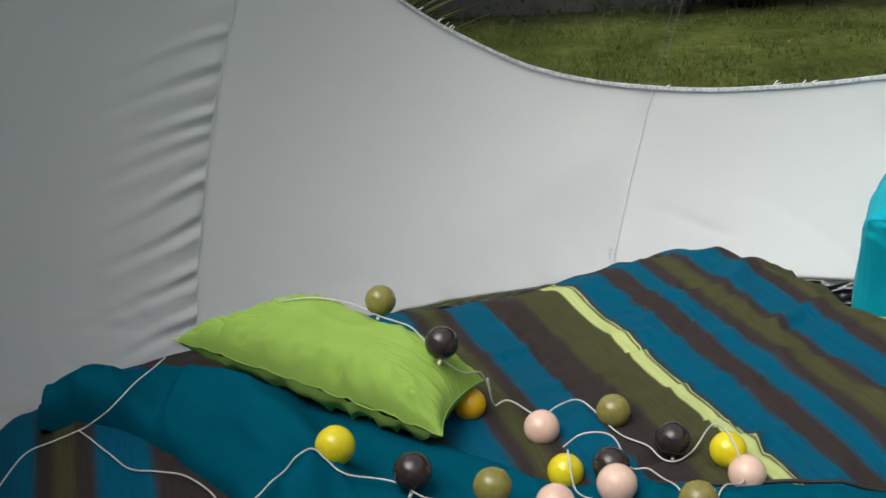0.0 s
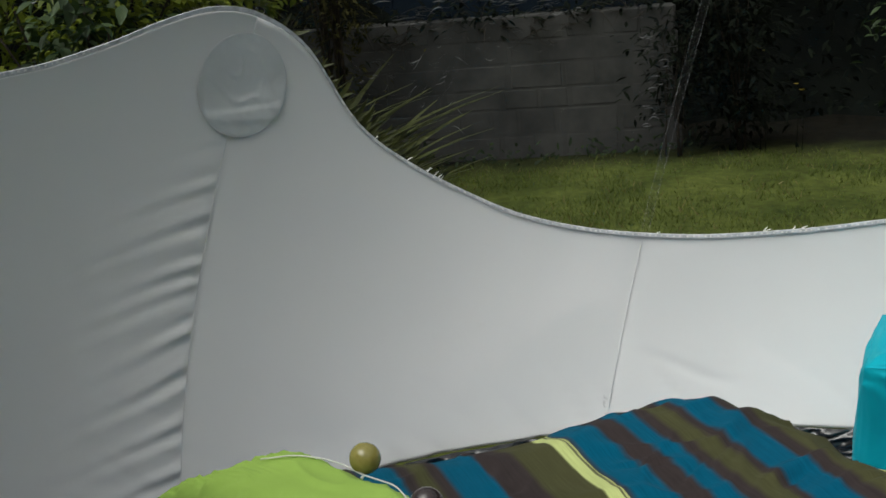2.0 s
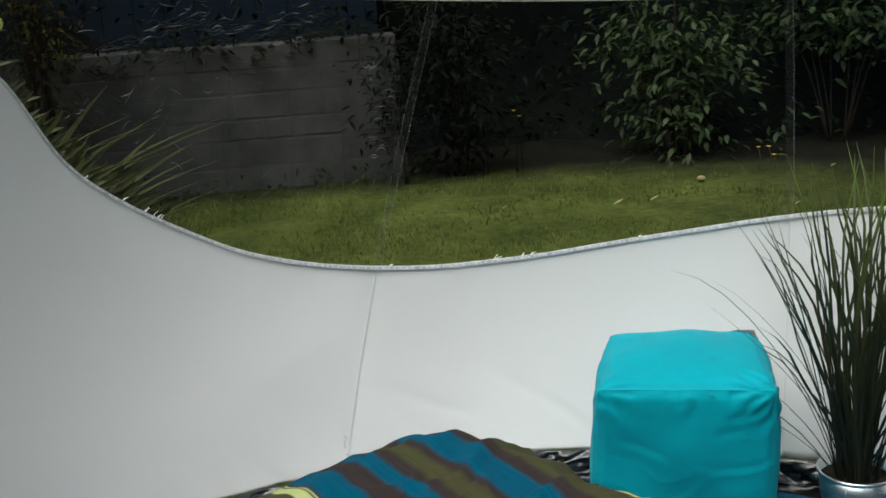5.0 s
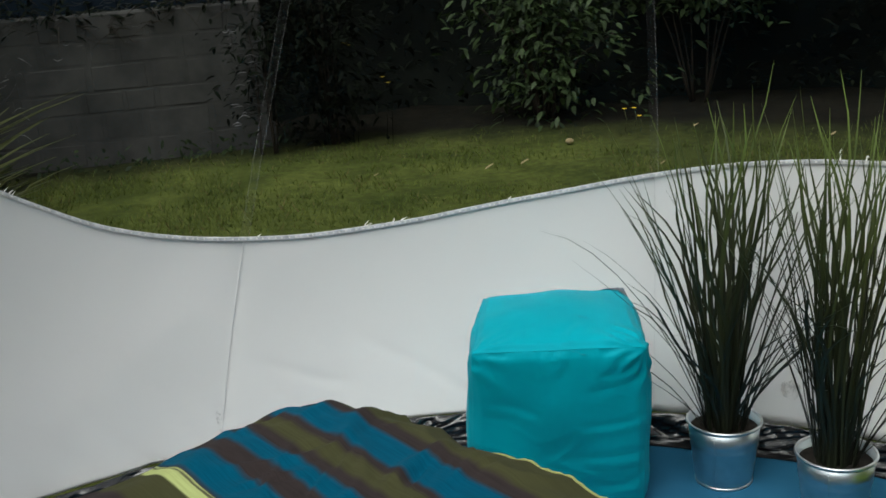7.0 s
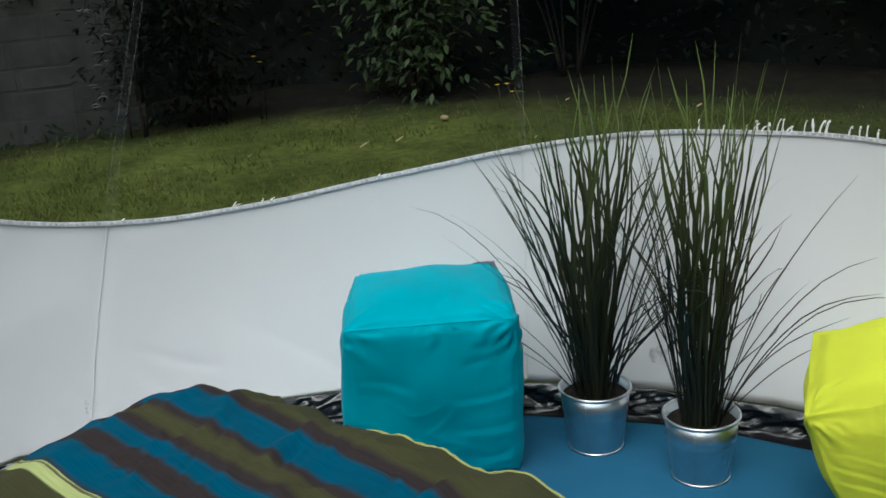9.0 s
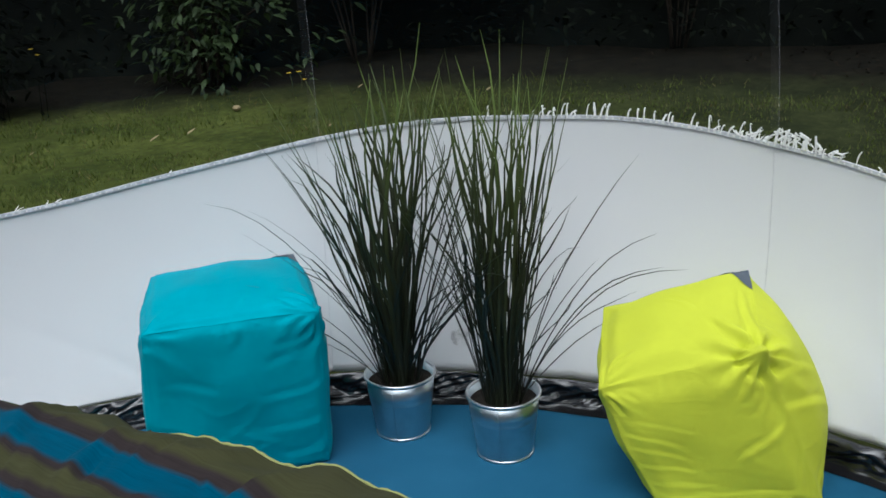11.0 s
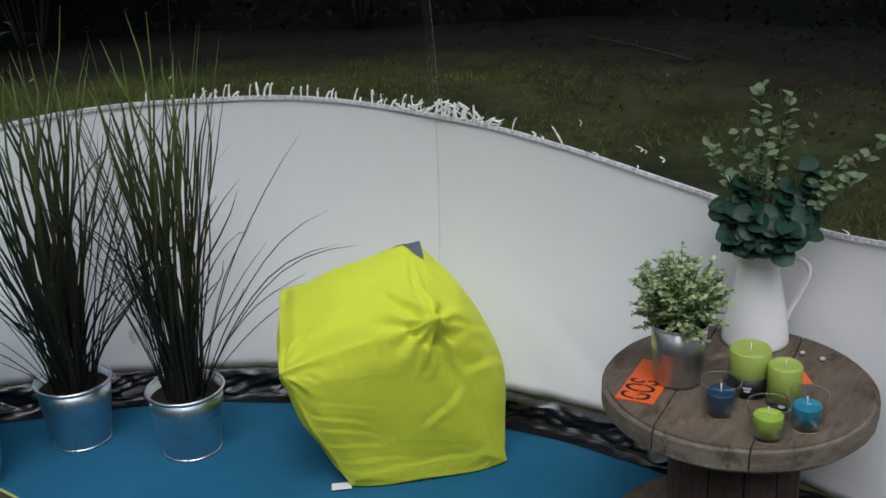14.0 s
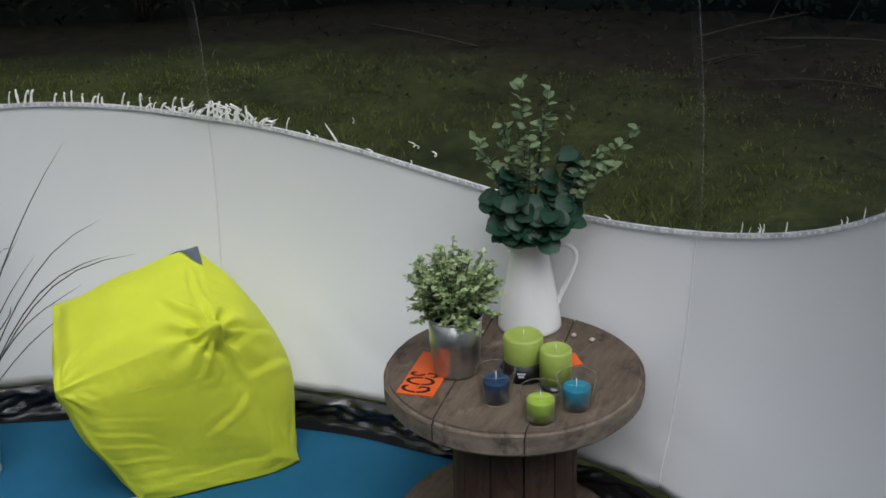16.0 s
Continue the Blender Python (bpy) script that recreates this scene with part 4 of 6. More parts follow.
# ---- string lights over the cushion and the duvet ----
BALL_AT = [("olive", -0.138, 1.802, 0.470, 0.030), ("dark", -0.039, 1.617, 0.470, 0.030), ("orange", -0.000, 1.654, 0.332, 0.031), ("pink", 0.110, 1.559, 0.332, 0.032),
           ("olive", 0.232, 1.591, 0.332, 0.031), ("dark", 0.306, 1.490, 0.332, 0.031), ("yellow", 0.381, 1.448, 0.332, 0.031), ("pink", 0.396, 1.400, 0.320, 0.031),
           ("yellow", 0.132, 1.453, 0.316, 0.031), ("dark", 0.199, 1.435, 0.332, 0.031), ("pink", 0.190, 1.342, 0.362, 0.032), ("pink", 0.096, 1.299, 0.368, 0.031),
           ("olive", 0.013, 1.348, 0.372, 0.031), ("dark", -0.099, 1.396, 0.377, 0.032), ("yellow", -0.214, 1.468, 0.388, 0.034), ("olive", 0.293, 1.288, 0.360, 0.031)]
lights = thing("string_lights", 0, 0, 0, "string of olive, brown, yellow and pink thread-ball lights on the bed", "string lights")
for kind, x, y, z, r in BALL_AT:
    r, z = r * 0.91, z - 0.003
    bm = bmesh.new()
    bmesh.ops.create_uvsphere(bm, u_segments=28, v_segments=18, radius=r)
    for v in bm.verts:
        v.co *= 1 + 0.012 * nz(v.co.x * 60 + x * 9, v.co.y * 60, v.co.z * 60)
        v.co += Vector((x, y, z))
    ball = part("ball", bm, BALLS[kind], lights, {"olive": "olive green thread ball", "dark": "dark brown thread ball", "yellow": "bright yellow thread ball", "orange": "golden yellow thread ball", "pink": "pale pink thread ball"}[kind])
    s = -1 if kind in ("dark", "olive") else 1
    tube("socket", [(x + 0.004 * s, y - r * 0.62, z - r * 0.80), (x + 0.008 * s, y - r * 0.85, z - r * 0.95)], 0.0028, WHITE_PLASTIC, ball, "small clear plastic bulb socket", 8)
CORDS = [
    [(-0.325, 1.866, 0.440), (-0.265, 1.855, 0.448), (-0.195, 1.829, 0.452), (-0.145, 1.777, 0.442), (-0.086, 1.711, 0.448), (-0.038, 1.599, 0.442), (0.034, 1.665, 0.345), (0.032, 1.644, 0.318), (0.065, 1.654, 0.330), (0.111, 1.588, 0.330),
     (0.139, 1.607, 0.335), (0.186, 1.631, 0.330), (0.225, 1.560, 0.312), (0.259, 1.509, 0.312), (0.293, 1.457, 0.310), (0.334, 1.477, 0.312), (0.370, 1.497, 0.345), (0.379, 1.427, 0.362), (0.385, 1.376, 0.318), (0.341, 1.331, 0.325), (0.294, 1.252, 0.345)],
    [(0.131, 1.462, 0.350), (0.167, 1.492, 0.352), (0.207, 1.461, 0.362), (0.226, 1.429, 0.325), (0.257, 1.423, 0.322), (0.280, 1.348, 0.320), (0.294, 1.257, 0.340)],
    [(0.136, 1.452, 0.350), (0.137, 1.386, 0.320), (0.158, 1.341, 0.335), (0.194, 1.305, 0.345)],
    [(-0.380, 1.312, 0.35), (-0.329, 1.383, 0.36), (-0.287, 1.436, 0.365), (-0.241, 1.441, 0.365), (-0.202, 1.416, 0.365), (-0.129, 1.395, 0.36), (-0.088, 1.357, 0.355), (-0.055, 1.336, 0.358), (-0.004, 1.310, 0.350), (0.046, 1.273, 0.35), (0.086, 1.262, 0.35)],
    [(-0.540, 1.848, 0.368), (-0.551, 1.812, 0.37), (-0.575, 1.758, 0.37), (-0.592, 1.719, 0.365), (-0.614, 1.701, 0.35), (-0.643, 1.703, 0.33), (-0.671, 1.709, 0.312), (-0.715, 1.684, 0.308), (-0.751, 1.658, 0.306), (-0.764, 1.580, 0.306), (-0.776, 1.441, 0.305)],
    [(-0.671, 1.705, 0.312), (-0.633, 1.658, 0.306), (-0.601, 1.622, 0.306), (-0.560, 1.579, 0.306), (-0.512, 1.563, 0.306), (-0.464, 1.544, 0.306), (-0.407, 1.472, 0.31), (-0.378, 1.372, 0.33)],
]
SURF = np.array([tuple(v) for ob in (cover, fold, pad) for v in (q.co for q in ob.data.vertices)])
SURF = SURF[SURF[:, 2] > 0.2]


def resting(p, lift):
    """The point, raised where it would sink into the bedding."""
    near = SURF[np.hypot(SURF[:, 0] - p.x, SURF[:, 1] - p.y) < 0.013]
    return Vector((p.x, p.y, max(p.z, float(near[:, 2].max()) + lift))) if len(near) else p


for c in CORDS:
    laid = [resting(p, 0.0022) for p in spline(c, 9)]
    for _ in range(3):                               # a cord bridges the small hollows
        laid = [laid[0]] + [Vector((q.x * 0.5 + (p.x + t.x) * 0.25, q.y * 0.5 + (p.y + t.y) * 0.25, max(q.z * 0.5, 0) + (p.z + t.z) * 0.25)) for p, q, t in zip(laid, laid[1:], laid[2:])] + [laid[-1]]
    tube("cord", [p + Vector((0, 0, 0.0012)) for p in laid], 0.0014, CORD, lights, "thin pale twisted cord", 6)

# ---- cube poufs ----


def pouf_shape(corners, seed, bulge, wr, belly, creases, foot, rolls):
    """The pouf's skin as a function of a point on the unit cube. corners: near-left, near-right, far-right, far-left, below and then above.
    creases: (face axis, its sign, s0, t0, s1, t1, depth, width) as straight folds across one face."""
    c = [Vector(q) for q in corners]

    def place(x, y, z):
        s, t, u = (x + 1) / 2, (y + 1) / 2, (z + 1) / 2
        lowp = (c[0] * (1 - s) + c[1] * s) * (1 - t) + (c[3] * (1 - s) + c[2] * s) * t
        top = (c[4] * (1 - s) + c[5] * s) * (1 - t) + (c[7] * (1 - s) + c[6] * s) * t
        return lowp * (1 - u) + top * u
    mid = place(0, 0, 0)

    def skin(p):
        x, y, z = p
        k = [1 - abs(v) ** 2.5 for v in p]
        kz = max(k[2], foot * smoothstep(-0.3, -1.0, z) * (0.25 if abs(x) > 0.999 else 1.0))
        puff = Vector((math.copysign(k[1] * kz, x) * (abs(x) > 0.999), math.copysign(k[0] * kz, y) * (abs(y) > 0.999), math.copysign(k[0] * k[1], z) * (abs(z) > 0.999)))
        q = Vector(p) + puff * bulge * 2.2 * (1 + (belly - 1) * smoothstep(-1.0, 0.0, z) if x > 0.999 else 1.0)
        edge = sorted(abs(v) for v in p)[1]
        q *= (1 - smoothstep(0.86, 1.0, edge) * 0.035) * 1.03 if wr < 0.016 else (1 - smoothstep(0.66, 1.0, edge) * 0.065) * 1.045
        w = place(*q)
        d = (w - mid).normalized()
        cr = Vector([math.copysign(1, t) for t in p])
        away = cr - Vector(p)
        order = sorted((abs(t), m) for m, t in enumerate(away))
        ang = math.atan2(order[1][0], order[2][0] + 1e-6) + order[2][1] * 1.3
        dist = away.length
        upper = smoothstep(-0.2, 0.4, z)
        pucker = math.sin(ang * 13 + seed * 3 + 4 * nz(dist * 2, seed, cr.x + 2 * cr.y)) * math.exp(-(dist / 0.42) ** 2) * smoothstep(0.10, 0.30, dist) * upper * (0.8 if x > 0 and y < 0 else 0.30 if y < 0 else 0.08)
        # short darts that run away from the upper seams
        dart = max(1 - abs(nz((x if abs(y) > 0.999 else y) * 7 + seed, seed, 2.0)) * 4.5, 0) * smoothstep(0.62, 0.97, z) * (abs(z) < 0.999) * 0.6
        ridge = max(1 - abs(nz(x * 0.9 + seed, y * 0.9 + seed, z * 3.2 + 0.8 * nz(x * 2, y * 2, z * 2)) * 2.6), 0.0) ** 4 * smoothstep(0.7, -0.6, z)
        off = wr * (0.9 * pucker + (0.35 if wr < 0.016 else 0.10) * dart + rolls * ridge) * (1 - 0.8 * smoothstep(0.97, 1.0, edge)) + 0.008 * nz(x * 1.6, y * 1.6, z * 1.6 + seed)
        for axis, sgn, s0, t0, s1, t1, depth, width in creases:
            if p[axis] * sgn < 0.999:
                continue
            s, t = (x, z) if axis == 1 else (y, z) if axis == 0 else (x, y)
            dx, dt = s1 - s0, t1 - t0
            g = ((s - s0) * dx + (t - t0) * dt) / (dx * dx + dt * dt)
            if -0.2 < g < 1.2:
                bow = 0.05 * math.sin(g * 3.1 + s0 * 7)
                side = ((s - s0) * dt - (t - t0) * dx) / math.hypot(dx, dt) + bow
                env = smoothstep(-0.15, 0.25, g) * smoothstep(1.15, 0.7, g)
                off += env * depth * (-math.exp(-(side / width) ** 2) + 0.85 * math.exp(-((side - 1.7 * width) / (1.3 * width)) ** 2))
        w = w + d * off
        if wr > 0.016 and x > 0 and y < 0 and z > 0:          # the gathered knot at the near top corner
            w = w + d * (0.022 * math.exp(-(dist / 0.13) ** 2) - 0.014 * math.exp(-((dist - 0.26) / 0.08) ** 2) * (0.6 + 0.7 * math.sin(ang * 9)) + 0.008 * math.sin(ang * 15) * math.exp(-(dist / 0.5) ** 2) * smoothstep(0.1, 0.3, dist))
        w.z = max(w.z, 0.0)
        return w
    return skin


def pouf(corners, mat, seed, label, label_size, group, bulge, wr, belly, creases, foot, rolls, n=66):
    ob = thing("pouf", 0, 0, 0, label, "pouf", group)
    skin = pouf_shape(corners, seed, bulge, wr, belly, creases, foot, rolls)
    bm, seen = bmesh.new(), {}

    def vert(p):
        key = tuple(round(v, 4) for v in p)
        if key not in seen:
            seen[key] = bm.verts.new(skin(p))
        return seen[key]
    for axis in range(3):
        for sgn in (-1, 1):
            for i in range(n):
                for j in range(n):
                    quad = []
                    for di, dj in ((0, 0), (1, 0), (1, 1), (0, 1)):
                        p = [0, 0, 0]
                        p[axis] = sgn
                        p[(axis + 1) % 3], p[(axis + 2) % 3] = -1 + 2 * (i + di) / n, -1 + 2 * (j + dj) / n
                        quad.append(vert(p))
                    bm.faces.new(quad if sgn > 0 else quad[::-1])
    bmesh.ops.recalc_face_normals(bm, faces=bm.faces)
    part("pouf_cover", bm, mat, ob)
    # stitched seams along the upper edges
    for a, b in (((-1, -1, 1), (1, -1, 1)), ((1, -1, 1), (1, 1, 1)), ((-1, -1, 1), (-1, 1, 1))):
        pts = [skin(tuple(Vector(a).lerp(Vector(b), t))) for t in [0.02 + 0.96 * i / 40 for i in range(41)]]
        tube("seam", pts, 0.0011 if wr < 0.016 else 0.0006, mat, ob, "", 5)
    # the triangular corner label, sewn flat on the far corner, as a plain patch with bars
    m, w = 10, label_size

    def on_top(a, b, lift):
        p = skin((1 - w * a, 1 - w * b, 1))
        return p + (p - skin((0, 0, -1))).normalized() * lift
    rows_, v, f = [], [], []
    for i in range(m + 1):
        rows_.append([])
        for j in range(m + 1 - i):
            rows_[-1].append(len(v))
            v.append(on_top(i / m, j / m * 0.9, 0.0022))
    for i in range(m):
        for j in range(m - i):
            f.append((rows_[i][j], rows_[i + 1][j], rows_[i][j + 1]))
            if j + 1 < m - i:
                f.append((rows_[i + 1][j], rows_[i + 1][j + 1], rows_[i][j + 1]))
    lab = put("label_patch", mesh_of("label_patch", v, f, GREY_PRINT), ob, "grey corner label with faint unreadable print")
    for q in (0.22, 0.40, 0.56):
        bar = [on_top(a, b, 0.0036) for a, b in ((q, 0.10), (q + 0.11, 0.12), (q + 0.06, 0.26), (q - 0.04, 0.24))]
        put("print_bar", mesh_of("print_bar", bar, [(0, 1, 2, 3)], LIGHT_PRINT, False), lab, "pale unreadable print")
    return ob


pouf([(0.900, 2.235, 0), (1.235, 2.060, 0), (1.385, 2.345, 0), (1.050, 2.500, 0), (0.880, 2.155, 0.395), (1.200, 1.990, 0.400), (1.330, 2.290, 0.416), (1.035, 2.430, 0.408)],
     TURQ, 1.0, "turquoise fabric cube pouf standing upright on the carpet", 0.42, "cube poufs", 0.050, 0.013, 1.0,
     [(1, -1, 0.98, 0.92, 0.45, 0.62, 0.0042, 0.05), (1, -1, 0.98, 0.80, 0.35, 0.45, 0.0034, 0.06), (1, -1, -0.98, 0.90, -0.72, 0.66, 0.0042, 0.05), (1, -1, 0.10, 0.98, 0.05, 0.66, 0.0029, 0.06),
      (1, -1, 0.30, 0.02, 0.95, 0.22, 0.0021, 0.04), (1, -1, 0.25, -0.40, 0.95, -0.22, 0.0021, 0.05), (1, -1, -0.80, 0.35, -0.20, 0.25, 0.0017, 0.05), (1, -1, 0.40, -0.75, 0.95, -0.55, 0.0021, 0.05),
      (1, -1, -0.90, -0.35, -0.40, -0.45, 0.0017, 0.05), (0, 1, -0.9, 0.6, 0.2, 0.3, 0.0029, 0.06), (2, 1, 0.05, -0.95, 0.15, -0.45, 0.0025, 0.06)], 0.4, 0.2)
slumped = pouf([(1.600, 1.415, 0), (1.850, 1.190, 0), (2.02, 1.39, 0), (1.80, 1.62, 0), (1.520, 1.512, 0.270), (1.700, 1.252, 0.372), (1.900, 1.432, 0.440), (1.690, 1.650, 0.356)],
     YELLOW, 5.0, "yellow-green fabric cube pouf slumped against the tent wall", 0.60, "cube poufs", 0.058, 0.019, 3.3,
     [(1, -1, 0.24, -0.20, 0.86, 0.22, 0.0037, 0.035), (1, -1, 0.50, -0.78, 0.96, -0.24, 0.0023, 0.024), (1, -1, 0.20, -0.72, 0.70, -0.62, 0.0019, 0.024), (1, -1, -0.92, 0.30, -0.28, 0.04, 0.0017, 0.03),
      (1, -1, -0.90, 0.08, -0.30, -0.14, 0.0017, 0.03), (1, -1, -0.94, -0.20, -0.30, -0.34, 0.0017, 0.03), (1, -1, -0.90, -0.50, -0.10, -0.56, 0.0015, 0.03), (1, -1, -0.70, 0.42, -0.05, 0.30, 0.0012, 0.024),
      (1, -1, 0.96, 0.80, 0.60, 0.30, 0.0036, 0.035), (1, -1, 0.80, 0.96, 0.66, 0.52, 0.0030, 0.03), (1, -1, -0.95, 0.95, -0.55, 0.72, 0.0043, 0.035), (1, -1, 0.55, -0.90, 0.95, -0.70, 0.0023, 0.024),
      (0, 1, -0.90, 0.70, -0.10, 0.30, 0.0039, 0.045), (0, 1, -0.95, 0.35, -0.20, -0.05, 0.0033, 0.045), (0, 1, -0.95, -0.75, -0.35, -0.25, 0.0027, 0.03),
      (2, 1, -0.10, 0.50, 0.25, 0.05, 0.0043, 0.024), (2, 1, 0.85, -0.85, 0.45, -0.30, 0.0063, 0.045), (2, 1, 0.95, -0.60, 0.80, 0.30, 0.0053, 0.035), (2, 1, -0.95, -0.90, -0.50, -0.55, 0.0053, 0.035)], 1.25, 0.05)
tag = slab(1.592, 1.432, 0.040, 0.024, 0.001, 0.004, Vector((0.66, -0.75, 0)))
part("care_tag", tag, WHITE_PLASTIC, slumped, "white care tag with unreadable print", False)

# ---- tall artificial grasses in zinc buckets ----


def bucket(x, y, turn, label):
    ob = thing("potted_grass", x, y, 0, label, "potted plant", "grasses in buckets", turn)
    prof = [(0.0, 0.0), (0.060, 0.0), (0.062, 0.002), (0.0635, 0.010), (0.0737, 0.090), (0.0752, 0.093), (0.0745, 0.096), (0.0757, 0.106), (0.0772, 0.109), (0.0765, 0.112), (0.0805, 0.146),
            (0.0785, 0.146), (0.072, 0.106), (0.060, 0.012), (0.0, 0.012)]
    ob["turn"] = turn
    can = part("bucket", lathe(prof, 48), ZINC, ob, "galvanised steel bucket with pressed rings")
    part("bucket_rim", lathe([(0.0795, 0.143), (0.0830, 0.1435), (0.0850, 0.147), (0.0838, 0.1505), (0.0800, 0.1510), (0.0785, 0.148), (0.0795, 0.143)], 48), ZINC_RIM, can, "bright rolled steel rim")
    part("bucket_base_ring", lathe([(0.0605, 0.0), (0.0640, 0.0), (0.0648, 0.003), (0.0640, 0.006), (0.0620, 0.006)], 48), ZINC_RIM, can, "bright base ring")
    b = radians(218 - turn)
    tube("side_seam", [((0.0650 + 0.1195 * z) * math.cos(b), (0.0650 + 0.1195 * z) * math.sin(b), z) for z in (0.006, 0.05, 0.09, 0.14)], 0.0009, ZINC, can, "folded side seam", 5)
    part("filler", lathe([(0.0, 0.131), (0.04, 0.133), (0.0765, 0.128), (0.074, 0.11), (0, 0.11)], 24), SOIL, ob, "dark filler in the bucket")
    return ob


def blade(ob, root, head, reach, height, droop, width, rnd):
    """One bent grass blade: a tapering strip, folded along its middle."""
    n, v = 9, []
    side = Vector((-math.sin(head), math.cos(head), 0))
    out = Vector((math.cos(head), math.sin(head), 0))
    for i in range(n + 1):
        t = i / n
        p = Vector(root) + out * (reach * (0.45 * t + 0.55 * t * t)) + Vector((0, 0, height * t - droop * t ** 4))
        p += side * ((0.034 * math.sin(t * 5 + rnd * 17) + 0.009 * math.sin(t * 11 + rnd * 40)) * t + 0.05 * (rnd - 0.5) * t ** 5)
        w = width * (1 - t ** 5) * (0.8 + 0.2 * t) + 0.0003
        v += [p - side * w, p + out * w * 0.5, p + side * w]
    f = []
    for i in range(n):
        a = i * 3
        f += [(a, a + 1, a + 4, a + 3), (a + 1, a + 2, a + 5, a + 4)]
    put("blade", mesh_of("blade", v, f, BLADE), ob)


def grasses(ob, seed, count, spread, tall, lean):
    r = random.Random(seed)
    for i in range(count):
        head = r.uniform(0, 2 * math.pi)
        k = r.random()
        reach = spread * (0.10 + 0.90 * k) * r.uniform(0.7, 1.0)
        height = tall * (1.0 - 0.30 * k ** 2) * (r.uniform(0.80, 1.0) if r.random() < 0.55 else r.uniform(0.45, 0.85))
        rr = 0.045 * math.sqrt(r.random())
        root = (rr * math.cos(head), rr * math.sin(head), 0.117)
        blade(ob, root, head, reach, height, (0.04 + 0.16 * k if r.random() < 0.55 else 0.02) * r.random(), r.uniform(0.0022, 0.0046), r.random())
    for head, reach, height, droop in lean:
        blade(ob, (0.04 * math.cos(head), 0.04 * math.sin(head), 0.117), head - radians(ob["turn"]), reach, height, droop, 0.0042, r.random())


g1 = bucket(1.445, 2.060, 20, "tall dark green artificial grass in a galvanised bucket on the carpet")
grasses(g1, 3, 96, 0.40, 0.83, [(radians(160), 0.36, 0.62, 0.12), (radians(155), 0.25, 0.70, 0.07), (radians(170), 0.31, 0.38, 0.05), (radians(150), 0.38, 0.34, 0.04), (radians(-40), 0.30, 0.46, 0.06),
                                (radians(205), 0.38, 0.52, 0.04), (radians(-25), 0.32, 0.36, 0.02), (radians(180), 0.36, 0.30, 0.01)])
g2 = bucket(1.546, 1.815, -40, "tall green artificial grass in a galvanised bucket on the carpet")
grasses(g2, 8, 96, 0.26, 0.88, [(radians(-45), 0.36, 0.44, 0.10), (radians(-42), 0.30, 0.46, 0.05), (radians(-50), 0.26, 0.34, 0.03), (radians(-40), 0.26, 0.60, 0.03), (radians(150), 0.30, 0.66, 0.04),
                                (radians(-55), 0.25, 0.26, 0.01), (radians(-38), 0.31, 0.40, 0.07)])

# ---- cable-reel table ----
TX, TY, TZ, TR = 1.809, 0.7005, 0.340, 0.230
table = thing("reel_table", TX, TY, 0, "weathered wooden cable reel used as a low round table", "table")


def round_boards(name, z0, z1, radius, cuts, gap, turn, parent, label):
    """A disc sawn into boards: one mesh a board, edges worn round."""
    for a, b in zip(cuts, cuts[1:]):
        lo_, hi_ = a + gap / 2, b - gap / 2
        m = 22
        ys = [lo_ + (hi_ - lo_) * i / m for i in range(m + 1)]
        right = [(math.sqrt(max(radius ** 2 - y * y, 0.0)), y) for y in ys]
        leftp = [(-x, y) for x, y in reversed(right)]
        outline = [q for q in right + leftp]
        bm = bmesh.new()
        seen, ring = set(), []
        for x, y in outline:
            key = (round(x, 4), round(y, 4))
            if key in seen:
                continue
            seen.add(key)
            c, s = math.cos(radians(turn)), math.sin(radians(turn))
            wob = 1 + 0.006 * nz(x * 14, y * 14, z0)
            ring.append(bm.verts.new(((x * c - y * s) * wob, (x * s + y * c) * wob, z0)))
        bm.faces.new(ring)
        ext = bmesh.ops.extrude_face_region(bm, geom=bm.faces[:])
        for v in ext["geom"]:
            if isinstance(v, bmesh.types.BMVert):
                v.co.z = z1
        bmesh.ops.recalc_face_normals(bm, faces=bm.faces)
        rim = [e for e in bm.edges if abs(e.verts[0].co.z - e.verts[1].co.z) < 1e-5 and all(math.hypot(q.co.x, q.co.y) > radius * 0.97 for q in e.verts) and (e.verts[0].co - e.verts[1].co).length < 0.08]
        bmesh.ops.bevel(bm, geom=rim, offset=0.008, segments=3, affect="EDGES")
        for f in bm.faces:                           # sawn rims weather paler than the boards' faces
            f.material_index = 1 if abs(f.normal.z) < 0.8 else 0
        board = part(name, bm, WOOD, parent, label, False)
        board.data.materials.append(WOOD_RIM)


round_boards("top_board", TZ - 0.046, TZ, TR, [-TR, -0.070, 0.085, TR], 0.0028, 8, table, "")
round_boards("foot_board", 0.0, 0.026, 0.225, [-0.225, -0.08, 0.07, 0.225], 0.004, 20, table, "")
for k in range(12):
    a0, a1 = radians(30 * k + 0.8), radians(30 * k + 29.2)
    bm = bmesh.new()
    pts = [(r * math.cos(a), r * math.sin(a)) for r, a in ((0.098, a0), (0.113, a0), (0.114, (a0 + a1) / 2), (0.113, a1), (0.098, a1))]
    lowr = [bm.verts.new((x, y, 0.026)) for x, y in pts]
    topr = [bm.verts.new((x, y, TZ - 0.046)) for x, y in pts]
    bm.faces.new(lowr[::-1])
    bm.faces.new(topr)
    for i in range(5):
        j = (i + 1) % 5
        bm.faces.new((lowr[i], lowr[j], topr[j], topr[i]))
    bmesh.ops.recalc_face_normals(bm, faces=bm.faces)
    part("stave", bm, WOOD_V, table, "", False)
# Boards are uncut: a black disc paints the shade inside the bore.
part("hub_hole_disc", lathe([(0.0, TZ + 0.0012), (0.024, TZ + 0.0012), (0.025, TZ - 0.002)], 24), BLACK_INK, table, "flat black disc painted as the reel's dark bore")

